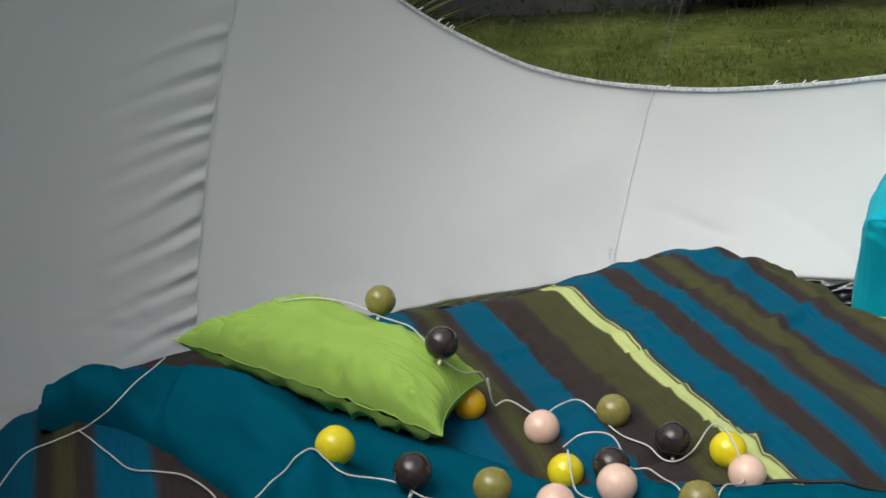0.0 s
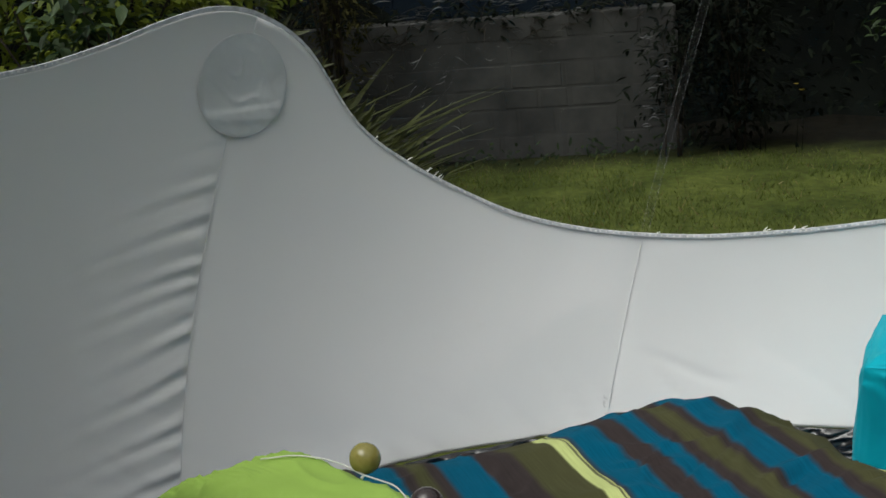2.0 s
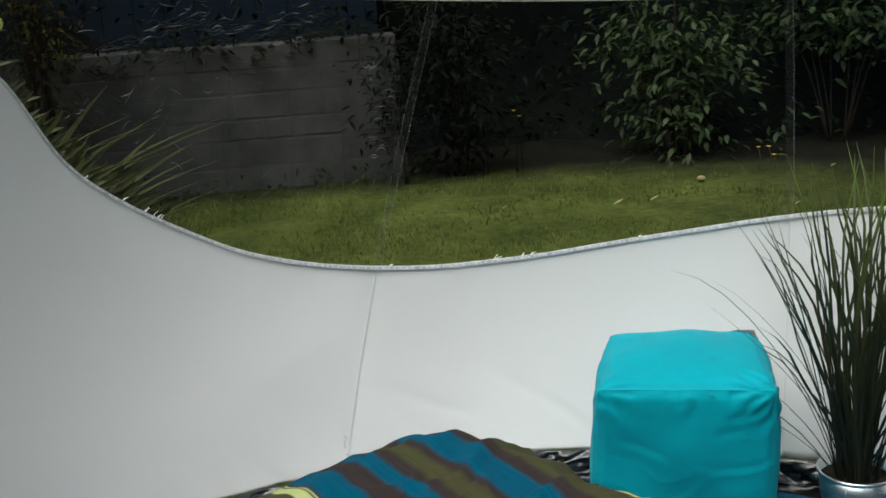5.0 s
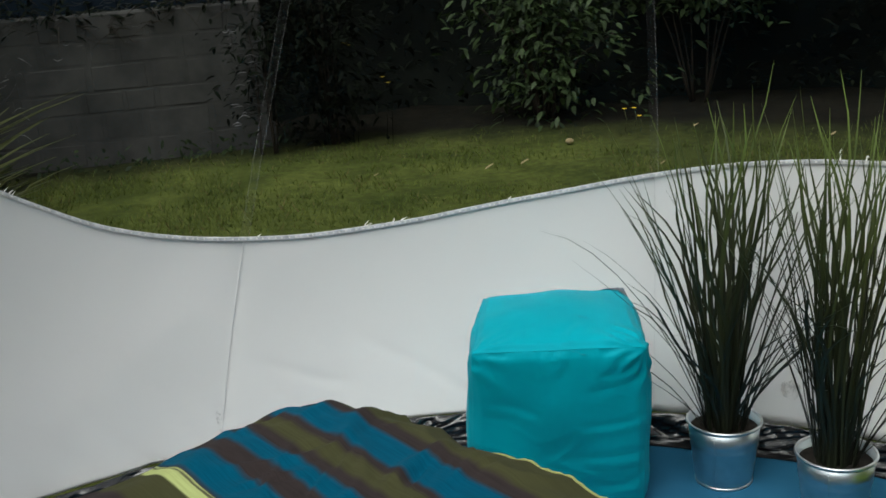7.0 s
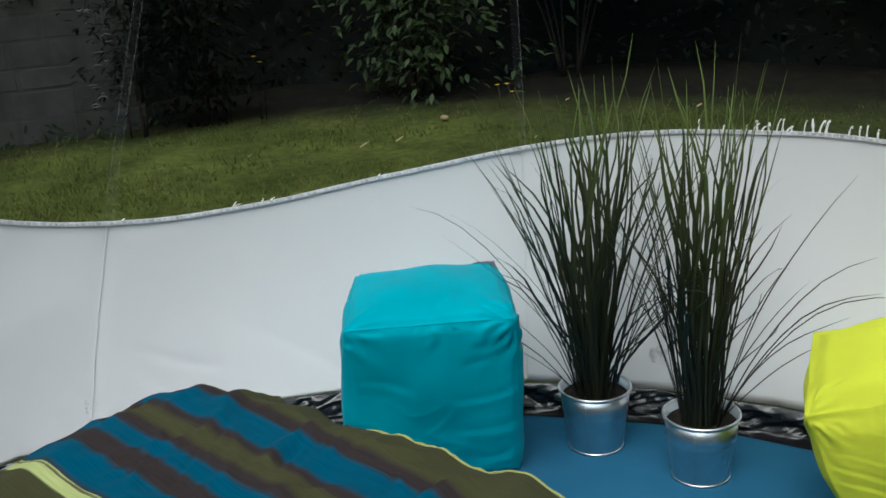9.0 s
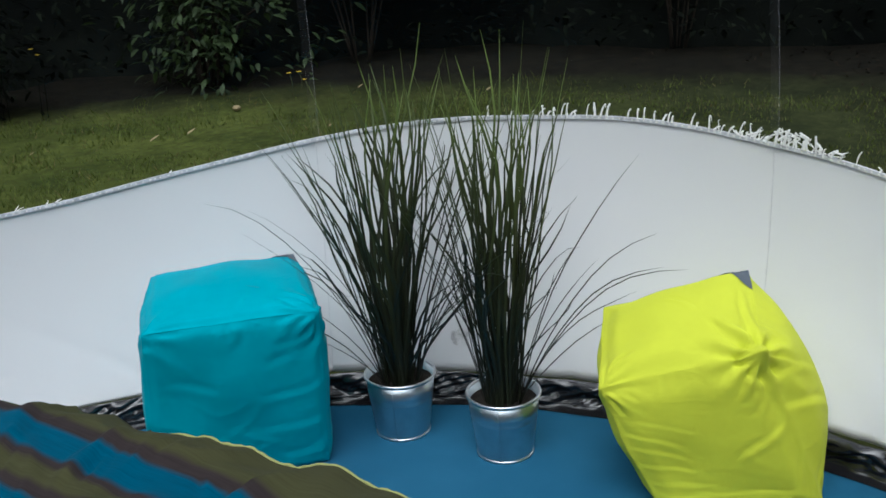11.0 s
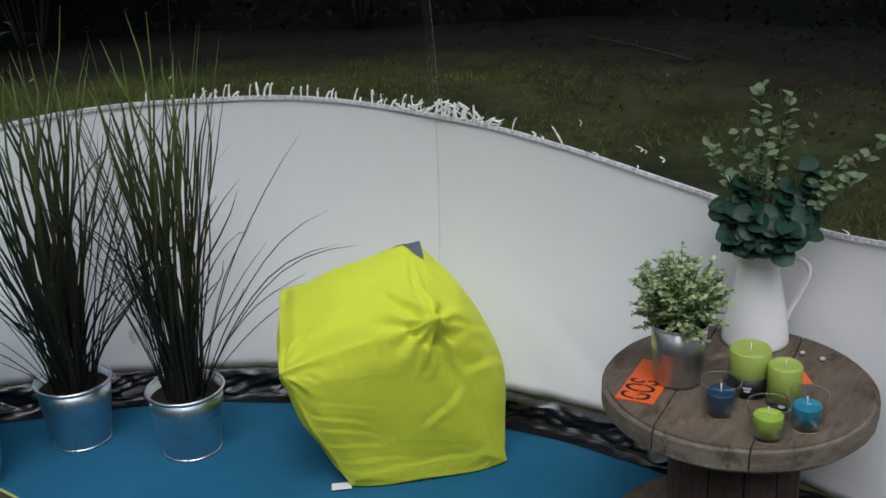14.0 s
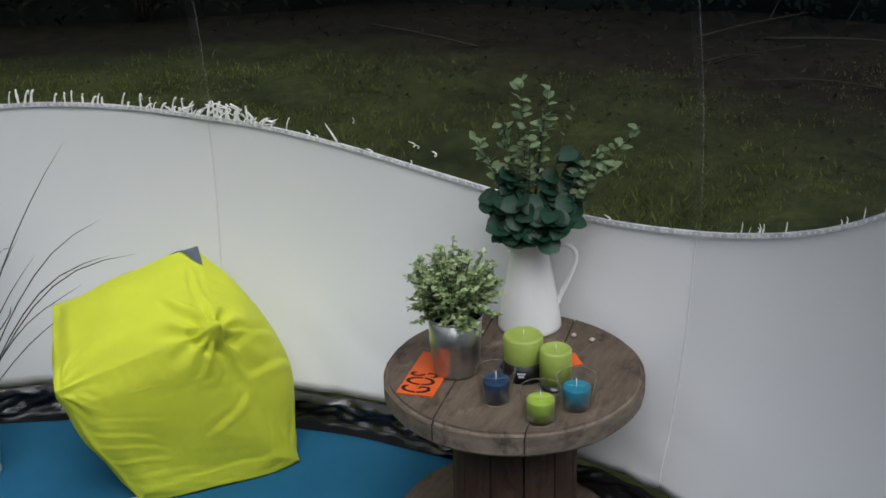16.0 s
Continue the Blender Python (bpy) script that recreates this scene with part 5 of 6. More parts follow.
# ---- on the table ----
jug = thing("jug", 1.975, 0.733, TZ, "white enamelled jug holding leafy stems", "jug")
prof = [(0.0, 0.0), (0.0575, 0.0), (0.0605, 0.003), (0.0600, 0.010), (0.0560, 0.040), (0.0480, 0.085), (0.0400, 0.125), (0.0365, 0.148), (0.0370, 0.156), (0.042, 0.168), (0.052, 0.183), (0.0535, 0.185), (0.0525, 0.187),
        (0.050, 0.184), (0.040, 0.168), (0.0345, 0.150), (0.038, 0.125), (0.046, 0.085), (0.054, 0.04), (0.056, 0.008), (0.0, 0.006)]
bm = lathe(prof, 48)
for v in bm.verts:                                   # the pouring lip
    if v.co.z > 0.155:
        a = math.atan2(v.co.y, v.co.x)
        d = math.exp(-(((a - radians(112) + math.pi) % (2 * math.pi) - math.pi) / 0.5) ** 2) * (v.co.z - 0.155) / 0.03
        v.co += Vector((math.cos(radians(112)), math.sin(radians(112)), 0.2)) * 0.016 * d
part("jug_body", bm, ENAMEL, jug)
hd = Vector((math.cos(radians(-68)), math.sin(radians(-68)), 0))
tube("jug_handle", spline([hd * r + Vector((0, 0, z)) for r, z in ((0.036, 0.150), (0.050, 0.160), (0.070, 0.163), (0.084, 0.150), (0.085, 0.128), (0.070, 0.088), (0.057, 0.058), (0.054, 0.046))], 8), 0.0044, ENAMEL, jug, "curved white handle", 10)


def leaf_mesh(v, f, at, d, up, length, width, curl=0.15, n=4, tip=2.0):
    """A leaf of n cross rows appended to v and f."""
    d = d.normalized()
    side = d.cross(up).normalized()
    nrm = side.cross(d)
    s = len(v)
    for i in range(n + 1):
        t = i / n
        w = width * math.sin(math.pi * (0.04 + 0.92 * t) ** (1 / tip * 1.4)) * 0.5 if tip > 1.3 else width * 0.5 * math.sqrt(max(1 - (2 * t - 1) ** 2, 0.02))
        c = at + d * (length * t) - nrm * (curl * length * t * t)
        v += [c - side * w + nrm * w * 0.3, c, c + side * w + nrm * w * 0.3]
    for i in range(n):
        a = s + i * 3
        f += [(a, a + 1, a + 4, a + 3), (a + 1, a + 2, a + 5, a + 4)]


bunch = thing("leafy_stems", 1.975, 0.733, TZ, "artificial eucalyptus and grey-green stems standing in the white jug", "foliage")
r = random.Random(11)
SPRAYS = [(-0.01, 0.010, 0.475, "light"), (0.00, 0.050, 0.39, "light"), (0.02, -0.03, 0.455, "light"), (0.03, -0.125, 0.35, "light"), (0.04, -0.185, 0.39, "light"), (0.01, -0.15, 0.33, "light"), (-0.02, -0.01, 0.37, "light"), (0.0, 0.100, 0.355, "light"), (0.02, -0.02, 0.40, "light"),
          (0.0, -0.09, 0.44, "twig"), (0.02, -0.17, 0.31, "twig"), (0.0, 0.055, 0.38, "twig"),
          (0.02, -0.08, 0.35, "blue"), (-0.03, 0.045, 0.26, "blue"), (-0.05, -0.01, 0.225, "blue"), (-0.04, -0.06, 0.245, "blue"), (-0.045, 0.035, 0.215, "blue"), (0.0, -0.085, 0.26, "blue"), (0.01, 0.072, 0.24, "blue"), (-0.045, 0.0, 0.265, "blue"),
          (-0.055, 0.02, 0.205, "blue"), (-0.055, -0.045, 0.200, "blue"), (-0.03, -0.085, 0.225, "blue"), (0.0, 0.03, 0.30, "blue")]
for dx, dy, h, kind in SPRAYS:
    pts = spline([(0, 0, 0.10), (dx * 0.2, dy * 0.2, 0.20), (dx * 0.6, dy * 0.55, 0.20 + (h - 0.2) * 0.5), (dx, dy, h)], 8)
    tube("stem", pts, 0.0020, STEM, bunch, "", 6, 0.4)
    for i, p in enumerate(pts):
        if p.z < (0.195 if kind == "blue" else 0.27 if kind == "light" else 0.34):
            continue
        for q in range((2 if p.z < 0.29 else 1) if kind == "blue" else 2 + (i % 2) if kind == "light" else 1):
            a = r.uniform(0, 2 * math.pi)
            v, f = [], []
            if kind == "blue":
                d = Vector((math.cos(a), math.sin(a), r.uniform(-0.45, 0.45)))
                leaf_mesh(v, f, p, d, Vector((r.uniform(-1.1, -0.3), r.uniform(-0.6, 0.3), 0.7)), r.uniform(0.030, 0.042), r.uniform(0.030, 0.043), 0.16, 7, 1.25)
                put("leaf", mesh_of("leaf", v, f, LEAF_BLUE), bunch, "round deep green leaf")
            elif kind == "light":
                d = Vector((math.cos(a), math.sin(a), r.uniform(0.1, 0.9)))
                leaf_mesh(v, f, p + Vector((r.uniform(-1, 1), r.uniform(-1, 1), 0)) * 0.004, d, Vector((r.uniform(-1.0, 0.3), r.uniform(-0.8, 0.8), 0.6)), r.uniform(0.017, 0.028), r.uniform(0.010, 0.015), r.uniform(0.0, 0.35), 6, 1.35)
                put("leaf", mesh_of("leaf", v, f, LEAF_LIGHT), bunch, "small grey-green leaf")
            else:
                d = Vector((math.cos(a), math.sin(a), 0.8))
                leaf_mesh(v, f, p, d, Vector((-0.5, 0.2, 0.6)), r.uniform(0.010, 0.018), r.uniform(0.004, 0.007), 0.1, 3, 1.6)
                put("bud", mesh_of("bud", v, f, STEM), bunch, "small yellowish brown bud")

pot = thing("potted_plant", 1.760, 0.789, TZ + 0.002, "small-leaved variegated plant in a galvanised pot on the table", "potted plant")
zpot = part("pot", lathe([(0.0, 0.0), (0.0405, 0.0), (0.0412, 0.004), (0.0420, 0.010), (0.0446, 0.060), (0.0455, 0.063), (0.0448, 0.066), (0.0478, 0.106), (0.0466, 0.106), (0.039, 0.006), (0.0, 0.006)], 40), ZINC_POT, pot, "small galvanised pot")
part("pot_rim", lathe([(0.0470, 0.1045), (0.0490, 0.1050), (0.0497, 0.1070), (0.0490, 0.1088), (0.0470, 0.1085), (0.0470, 0.1045)], 40), ZINC_RIM, zpot, "bright rolled rim")
part("filler", lathe([(0.0, 0.100), (0.045, 0.097), (0.043, 0.08), (0.0, 0.08)], 20), SOIL, pot)
v, f, sv, sf = [], [], [], []
r = random.Random(5)
for i in range(190):
    a, k = r.uniform(0, 2 * math.pi), math.sqrt(r.random())
    tip = Vector((0.080 * k * math.cos(a), 0.080 * k * math.sin(a), 0.090 + (0.154 - 0.060 * k ** 2) * r.uniform(0.08, 1.0)))
    base = Vector((0.02 * k * math.cos(a), 0.02 * k * math.sin(a), 0.098))
    pts = spline([base, base.lerp(tip, 0.5) + Vector((0, 0, 0.01)), tip], 4)
    tv, tf = tube_verts(pts, 0.0007, 4)
    o = len(sv)
    sv += tv
    sf += [tuple(q + o for q in g) for g in tf]
    for p in pts[2:]:
        for q in range(6):
            b = r.uniform(0, 2 * math.pi)
            leaf_mesh(v, f, p, Vector((math.cos(b), math.sin(b), r.uniform(-0.2, 0.9))), Vector((r.uniform(-0.5, 0.5), r.uniform(-0.5, 0.5), 1)), r.uniform(0.007, 0.013), r.uniform(0.005, 0.0085), 0.15, 2, 1.6)
tagged(put("stem_tangle", mesh_of("stem_tangle", sv, sf, STEM), pot), kind="stuff")
tagged(put("foliage", mesh_of("foliage", v, f, LEAF_POT), pot, "dense tiny cream-edged leaves"), kind="stuff")


def pillar(x, y, r0, h, mat, band, label):
    ob = thing("pillar_candle", x, y, TZ, label, "candle", "candles on the table")
    wax = part("wax", lathe([(0, 0), (r0, 0), (r0, h - 0.004), (r0 - 0.003, h), (r0 * 0.85, h - 0.001), (r0 * 0.5, h - 0.004), (0, h - 0.005)], 36), mat, ob)
    paper = part("paper_band", lathe([(r0 + 0.0003, 0.001), (r0 + 0.0008, 0.001), (r0 + 0.0008, band), (r0 + 0.0003, band)], 36), WRAP, ob, "black paper band with pale print")
    tube("wick", [(0, 0, h - 0.006), (0.0008, 0, h + 0.002), (0.002, 0, h + 0.007)], 0.0009, WHITE_PLASTIC, wax, "pale wick", 6)
    face = math.atan2(0.04 - y, 0.16 - x)
    for i, (w, z) in enumerate(((0.40, band * 0.55), (0.28, band * 0.40))):
        v = []
        for s in range(7):
            a = face + w * (s / 6 - 0.5) - 0.1
            for dz in (0, 0.0035):
                v.append(((r0 + 0.0012) * math.cos(a), (r0 + 0.0012) * math.sin(a), z + dz))
        put("print_bar", mesh_of("print_bar", v, grid_faces(7, 2), LIGHT_PRINT, False), paper, "pale unreadable print")


pillar(1.784, 0.672, 0.0345, 0.080, WAX_GREEN, 0.035, "thick lime green pillar candle with a black paper band")
pillar(1.770, 0.608, 0.0275, 0.072, WAX_GREEN, 0.012, "slimmer lime green pillar candle with a black paper band")


def votive(x, y, wax, label):
    ob = thing("votive_candle", x, y, TZ, label, "candle", "candles on the table")
    cup = part("glass", lathe([(0, 0), (0.0245, 0), (0.0270, 0.003), (0.0338, 0.058), (0.0332, 0.0592), (0.0320, 0.058), (0.0250, 0.006), (0, 0.005)], 36), GLASS, ob, "clear glass tumbler")
    cup.visible_shadow = False
    for r0, z0, w in ((0.0330, 0.0588, 0.0005), (0.0258, 0.0022, 0.0008)):
        ringp = [(r0 * math.cos(a), r0 * math.sin(a), z0) for a in [2 * math.pi * i / 36 for i in range(37)]]
        tube("glass_edge", ringp, w, GLASS_RIM, cup, "thick glass edge", 6)
    fill = part("wax", lathe([(0, 0.0055), (0.0215, 0.0062), (0.0232, 0.038), (0.0222, 0.040), (0.012, 0.0385), (0, 0.0385)], 32), wax, ob)
    tube("wick", [(0, 0, 0.039), (0.0006, 0, 0.047), (0.002, 0.001, 0.053)], 0.0009, WHITE_PLASTIC, fill, "pale wick", 6)


votive(1.687, 0.683, WAX_NAVY, "navy blue votive candle in a clear glass")
votive(1.653, 0.592, WAX_LIME, "lime green votive candle in a clear glass")
votive(1.713, 0.552, WAX_TEAL, "turquoise votive candle in a clear glass")

sign = thing("card_sign", 1.722, 0.829, TZ, "bright orange card with black stencilled letters under the pot", "sign", "orange cards", 0)
ux = Vector((0.99, 0.14, 0)).normalized()


part("card", slab(0.005, 0.0, 0.155, 0.066, 0.0015, 0.0005, ux), ORANGE, sign, "", False)
fc = bpy.data.curves.new("letters", "FONT")
fc.body, fc.size, fc.extrude, fc.align_x, fc.align_y = "GOS", 0.074, 0.0003, "LEFT", "CENTER"
fob = new("letters_source", fc)
bpy.context.view_layer.update()
me = bpy.data.meshes.new_from_object(fob.evaluated_get(bpy.context.evaluated_depsgraph_get()))
bpy.data.objects.remove(fob)
me.materials.clear()
me.materials.append(BLACK_INK)
me.transform(Matrix.Scale(0.50, 4, (1, 0, 0)))
let = put("lettering", me, sign, "black stencilled letters")
for dx in (0.014, 0.042, 0.069):                      # the stencil's bridges
    part("stencil_bridge", slab(dx, 0.0, 0.026, 0.0035, 0.0002, 0.0005, Vector((1, 0, 0))), ORANGE, let, "", False)
let.matrix_basis = Matrix(((ux.x, -ux.y, 0, -0.067), (ux.y, ux.x, 0, -0.0095), (0, 0, 1, 0.0024), (0, 0, 0, 1)))
card = thing("card_sign", 1.868, 0.612, TZ, "small orange card lying behind the candles", "sign", "orange cards")
part("card", slab(0, 0, 0.045, 0.026, 0.0015, 0.0005, Vector((0.8, 0.6, 0))), ORANGE, card, "", False)
for x, y in ((1.956, 0.638), (1.950, 0.601)):
    peb = thing("pebble", x, y, TZ, "tiny pale beige pebble on the table", "pebble", "pebbles")
    bm = bmesh.new()
    bmesh.ops.create_icosphere(bm, subdivisions=2, radius=0.0048)
    for v in bm.verts:
        v.co = Vector((v.co.x * 1.3, v.co.y, v.co.z * 0.7 + 0.0042)) * (1 + 0.15 * nz(v.co.x * 90, v.co.y * 90, x * 9))
    part("stone", bm, DRY_PEBBLE, peb)

# ---- the garden outside ----
GZ = -0.05
n, gv = 70, []
for i in range(n + 1):
    rr = 0.0 if i == 0 else 1.0 * (1.105 ** i - 1) * 3
    for j in range(72):
        a = 2 * math.pi * j / 72
        x, y = CX + rr * math.cos(a), CY + rr * math.sin(a)
        gv.append((x, y, GZ - 0.04 * smoothstep(2.2, 1.4, rr) + (0.03 * nz(x * 0.5, y * 0.5, 1) + 0.012 * nz(x * 3, y * 3, 2)) * smoothstep(1.7, 2.4, rr)))
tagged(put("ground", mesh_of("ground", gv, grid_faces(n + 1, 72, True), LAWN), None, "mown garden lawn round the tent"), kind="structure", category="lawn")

def lawn_z(x, y):
    return GZ + (0.03 * nz(x * 0.5, y * 0.5, 1) + 0.012 * nz(x * 3, y * 3, 2)) * smoothstep(1.7, 2.4, math.hypot(x - CX, y - CY))


r = random.Random(21)
v, f, dry = [], [], []
for i in range(150000):
    az = r.uniform(-32, 128)
    d = 2.35 + 4.9 * r.random() ** 0.85
    x, y = CX + d * math.sin(radians(az)), CY + d * math.cos(radians(az))
    thin = smoothstep(3.0, 5.6, x - 0.45 * y + 1.0 + nz(x * 0.9, y * 0.9, 8))
    lush = nz(x * 1.6, y * 1.6, 4) + 0.7 * nz(x * 5, y * 5, 14)
    if lush < -0.30 or r.random() < 0.55 * thin + 0.40 * smoothstep(0.1, -0.3, lush):
        continue
    if r.random() < smoothstep(5.1, 6.0, d + 0.5 * nz(x * 1.5, y * 1.5, 31)):
        continue
    z = lawn_z(x, y)
    h, b, w = r.uniform(0.012, 0.036) * (1 + 0.7 * max(lush, 0)) * (1 - 0.45 * thin), r.uniform(0, 6.3), r.uniform(0.0015, 0.0042)
    l = Vector((r.uniform(-1, 1), r.uniform(-1, 1), 0)) * h * 0.9
    o = len(v)
    v += [(x - w * math.cos(b), y - w * math.sin(b), z - 0.004), (x + w * math.cos(b), y + w * math.sin(b), z - 0.004), (x + l.x, y + l.y, z + h)]
    f.append((o, o + 1, o + 2))
    dry.append(int(r.random() < 0.07 + 0.25 * max(nz(x * 1.1, y * 1.1, 21), 0)))
me = mesh_of("grass", v, f, GRASS, False)
me.materials.append(STRAW)
me.polygons.foreach_set("material_index", dry)
tagged(put("grass", me, None, "short mown grass blades on the lawn"), kind="stuff", category="grass")

# bare earth under the trees: brown leaf litter and fallen twigs
v, f = [], []
for i in range(2600):
    az, d = r.uniform(48, 128), 3.4 + 3.6 * math.sqrt(r.random())
    x, y = CX + d * math.sin(radians(az)), CY + d * math.cos(radians(az))
    if r.random() > smoothstep(4.0, 6.0, x - 0.45 * y + 1.0 + 1.2 * nz(x * 0.9, y * 0.9, 8)):
        continue
    leaf_mesh(v, f, Vector((x, y, lawn_z(x, y) + 0.008)), Vector((r.uniform(-1, 1), r.uniform(-1, 1), r.uniform(-0.1, 0.35))), Vector((r.uniform(-0.4, 0.4), r.uniform(-0.4, 0.4), 1)), r.uniform(0.02, 0.042), r.uniform(0.010, 0.022), r.uniform(-0.3, 0.3), 2, 1.5)
tagged(put("leaf_litter", mesh_of("leaf_litter", v, f, LITTER), None, "brown fallen leaves on bare earth under the hedge"), kind="stuff", category="leaf litter")
TWIG = varied("dead_wood", (0.020, 0.016, 0.013), (0.045, 0.038, 0.030), 30, 0.85, 0, 0.2, 60, 0.5)
for i in range(8):
    x, y, a, l = r.uniform(5.6, 6.8), r.uniform(-0.4, 2.6), r.uniform(0, 6.3), r.uniform(0.18, 0.75)
    tw = thing("fallen_twig", x, y, lawn_z(x, y), "thin dead twig lying on the bare earth", "twig", "fallen twigs")
    d = Vector((math.cos(a), math.sin(a), r.uniform(0.0, 0.35)))
    pts = spline([Vector((0, 0, 0.006)), d * l * 0.5 + Vector((r.uniform(-0.05, 0.05), r.uniform(-0.05, 0.05), 0.02)), d * l + Vector((0, 0, 0.012))], 5)
    tube("stick", pts, r.uniform(0.004, 0.009), TWIG, tw, "", 5, 0.4)
    for q in range(r.randrange(0, 3)):
        p = pts[r.randrange(2, len(pts) - 2)]
        tube("side_shoot", [p, p + Vector((r.uniform(-1, 1), r.uniform(-1, 1), r.uniform(0.1, 0.6))).normalized() * l * r.uniform(0.2, 0.45)], 0.003, TWIG, tw, "", 4, 0.4)


def rim_at(az, extra=0.0):
    """The lawn's far edge, seen from the tent."""
    d = 6.1 + 0.25 * nz(az * 0.05, 3, 1) + extra
    return CX + d * math.sin(radians(az)), CY + d * math.cos(radians(az))


# dense dark hedge behind the lawn: an uneven core and a skin of leaves
hv = []
# Its top and the arc behind are unseen, added to block low sky light.
for i in range(121):
    az = -90 + 3.0 * i
    for j, z in enumerate((-0.1, 0.3, 0.8, 1.4, 2.3, 3.6, 4.6)):
        x, y = rim_at(az, 0.9 + 0.5 * nz(az * 0.08, z, 2) + 0.25 * nz(az * 0.3, z * 2, 6) + (0.5 if j == 6 else 0))
        hv.append((x, y, z + (0.4 * nz(az * 0.1, 0, 9) if j > 4 else 0)))
hedge = thing("hedge", *rim_at(50, 1), 0, "dense dark garden hedge in deep shade behind the lawn", "hedge")
off = Vector(hedge.matrix_world.translation)
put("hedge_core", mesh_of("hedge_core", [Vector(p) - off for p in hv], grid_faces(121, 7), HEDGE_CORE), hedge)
v, f = [], []
r = random.Random(31)
for i in range(12000):
    az = r.uniform(-50, 150)
    z = 0.05 + 2.2 * r.random() ** 1.3
    x, y = rim_at(az, 0.62 + 0.5 * nz(az * 0.08, z, 2) + r.uniform(-0.25, 0.35))
    d = Vector((r.uniform(-1, 1), r.uniform(-1, 1), r.uniform(-0.7, 0.5)))
    leaf_mesh(v, f, Vector((x, y, z)) - off, d, Vector((r.uniform(-0.5, 0.5), r.uniform(-0.5, 0.5), 1)), r.uniform(0.05, 0.10), r.uniform(0.025, 0.045), 0.2, 2, 1.6)
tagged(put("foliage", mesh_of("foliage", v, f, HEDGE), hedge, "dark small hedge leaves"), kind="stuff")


def shrub(name, x, y, size, count, mat, leaf, label, seed, stems=7, lowest=0.1, broad=0.36, limb=0.014):
    """Several bent stems that fork, with leaves in loose clumps about their ends."""
    ob = thing(name, x, y, GZ, label, "shrub")
    r = random.Random(seed)
    clumps = []
    for i in range(stems):
        a, k = r.uniform(0, 2 * math.pi), r.uniform(0.25, 1)
        tip = Vector((size[0] * k * math.cos(a), size[1] * k * math.sin(a), size[2] * r.uniform(0.5, 1)))
        pts = spline([(0.05 * math.cos(a), 0.05 * math.sin(a), 0), tip * 0.45 + Vector((0, 0, 0.12)), tip], 5)
        tube("limb", pts, limb, BARK, ob, "", 6, 0.35)
        for q in range(6):
            s = pts[r.randrange(3, len(pts))]
            e = s + Vector((r.uniform(-1, 1) * size[0] * 0.4, r.uniform(-1, 1) * size[1] * 0.4, r.uniform(-0.25, 0.3) * size[2]))
            e.z = max(e.z, lowest)
            clumps.append((e, r.uniform(0.10, 0.24)))
    v, f = [], []
    for i in range(count):
        c, rad = clumps[r.randrange(len(clumps))]
        p = c + Vector((r.gauss(0, 1), r.gauss(0, 1), r.gauss(0, 0.8))) * rad * 0.6
        p.z = max(p.z, 0.03)
        out = Vector((p.x, p.y, 0)).normalized() if (p.x or p.y) else Vector((1, 0, 0))
        d = out * 0.6 + Vector((r.uniform(-1, 1), r.uniform(-1, 1), r.uniform(-0.8, 0.4)))
        leaf_mesh(v, f, p, d, Vector((r.uniform(-0.5, 0.5), r.uniform(-0.5, 0.5), 1)), leaf * r.uniform(0.7, 1.2), leaf * r.uniform(0.85, 1.15) * broad, 0.25, 3, 1.7)
    tagged(put("foliage", mesh_of("foliage", v, f, mat), ob), kind="stuff")
    return ob


shrub("laurel_bush", 3.41, 6.55, (0.54, 0.5, 1.05), 1700, LAUREL, 0.075, "broad-leaved green laurel bush at the lawn's edge", 4, 9, 0.1, 0.42)
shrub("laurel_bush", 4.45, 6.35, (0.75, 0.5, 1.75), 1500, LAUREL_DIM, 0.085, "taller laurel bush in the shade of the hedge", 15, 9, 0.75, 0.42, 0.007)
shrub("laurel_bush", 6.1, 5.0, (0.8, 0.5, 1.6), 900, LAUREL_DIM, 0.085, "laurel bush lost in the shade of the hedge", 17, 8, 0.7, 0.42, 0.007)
shrub("shrub", -1.75, 6.3, (1.3, 0.8, 2.4), 4200, LIMELEAF, 0.09, "tall yellow-green leafed shrub", 8, 12, 0.9, 0.42)
shrub("shrub", -1.45, 5.5, (0.55, 0.4, 1.45), 900, LAUREL, 0.10, "broad green leaved shrub before the yellow-green one", 18, 8, 0.7, 0.5)
shrub("shrub", -0.35, 6.75, (0.22, 0.22, 2.1), 2600, OLIVE_LEAF, 0.05, "narrow olive-brown conifer beside the garden wall", 9, 12, 0.2, 0.3)
# Next two shrubs are made up: near-black leaves for the wall end's shade.
shrub("shrub", 2.05, 6.75, (0.42, 0.30, 1.25), 1500, HEDGE, 0.07, "made-up dark shrub for the shade over the garden wall's end", 19, 10, 0.1, 0.36, 0.006)
shrub("shrub", 1.62, 6.72, (0.22, 0.14, 0.85), 420, HEDGE, 0.06, "made-up thin dark shrub for the shade before the wall's end", 23, 6, 0.1, 0.36, 0.005)
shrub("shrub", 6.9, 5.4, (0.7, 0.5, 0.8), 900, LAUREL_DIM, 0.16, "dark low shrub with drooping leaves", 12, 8)


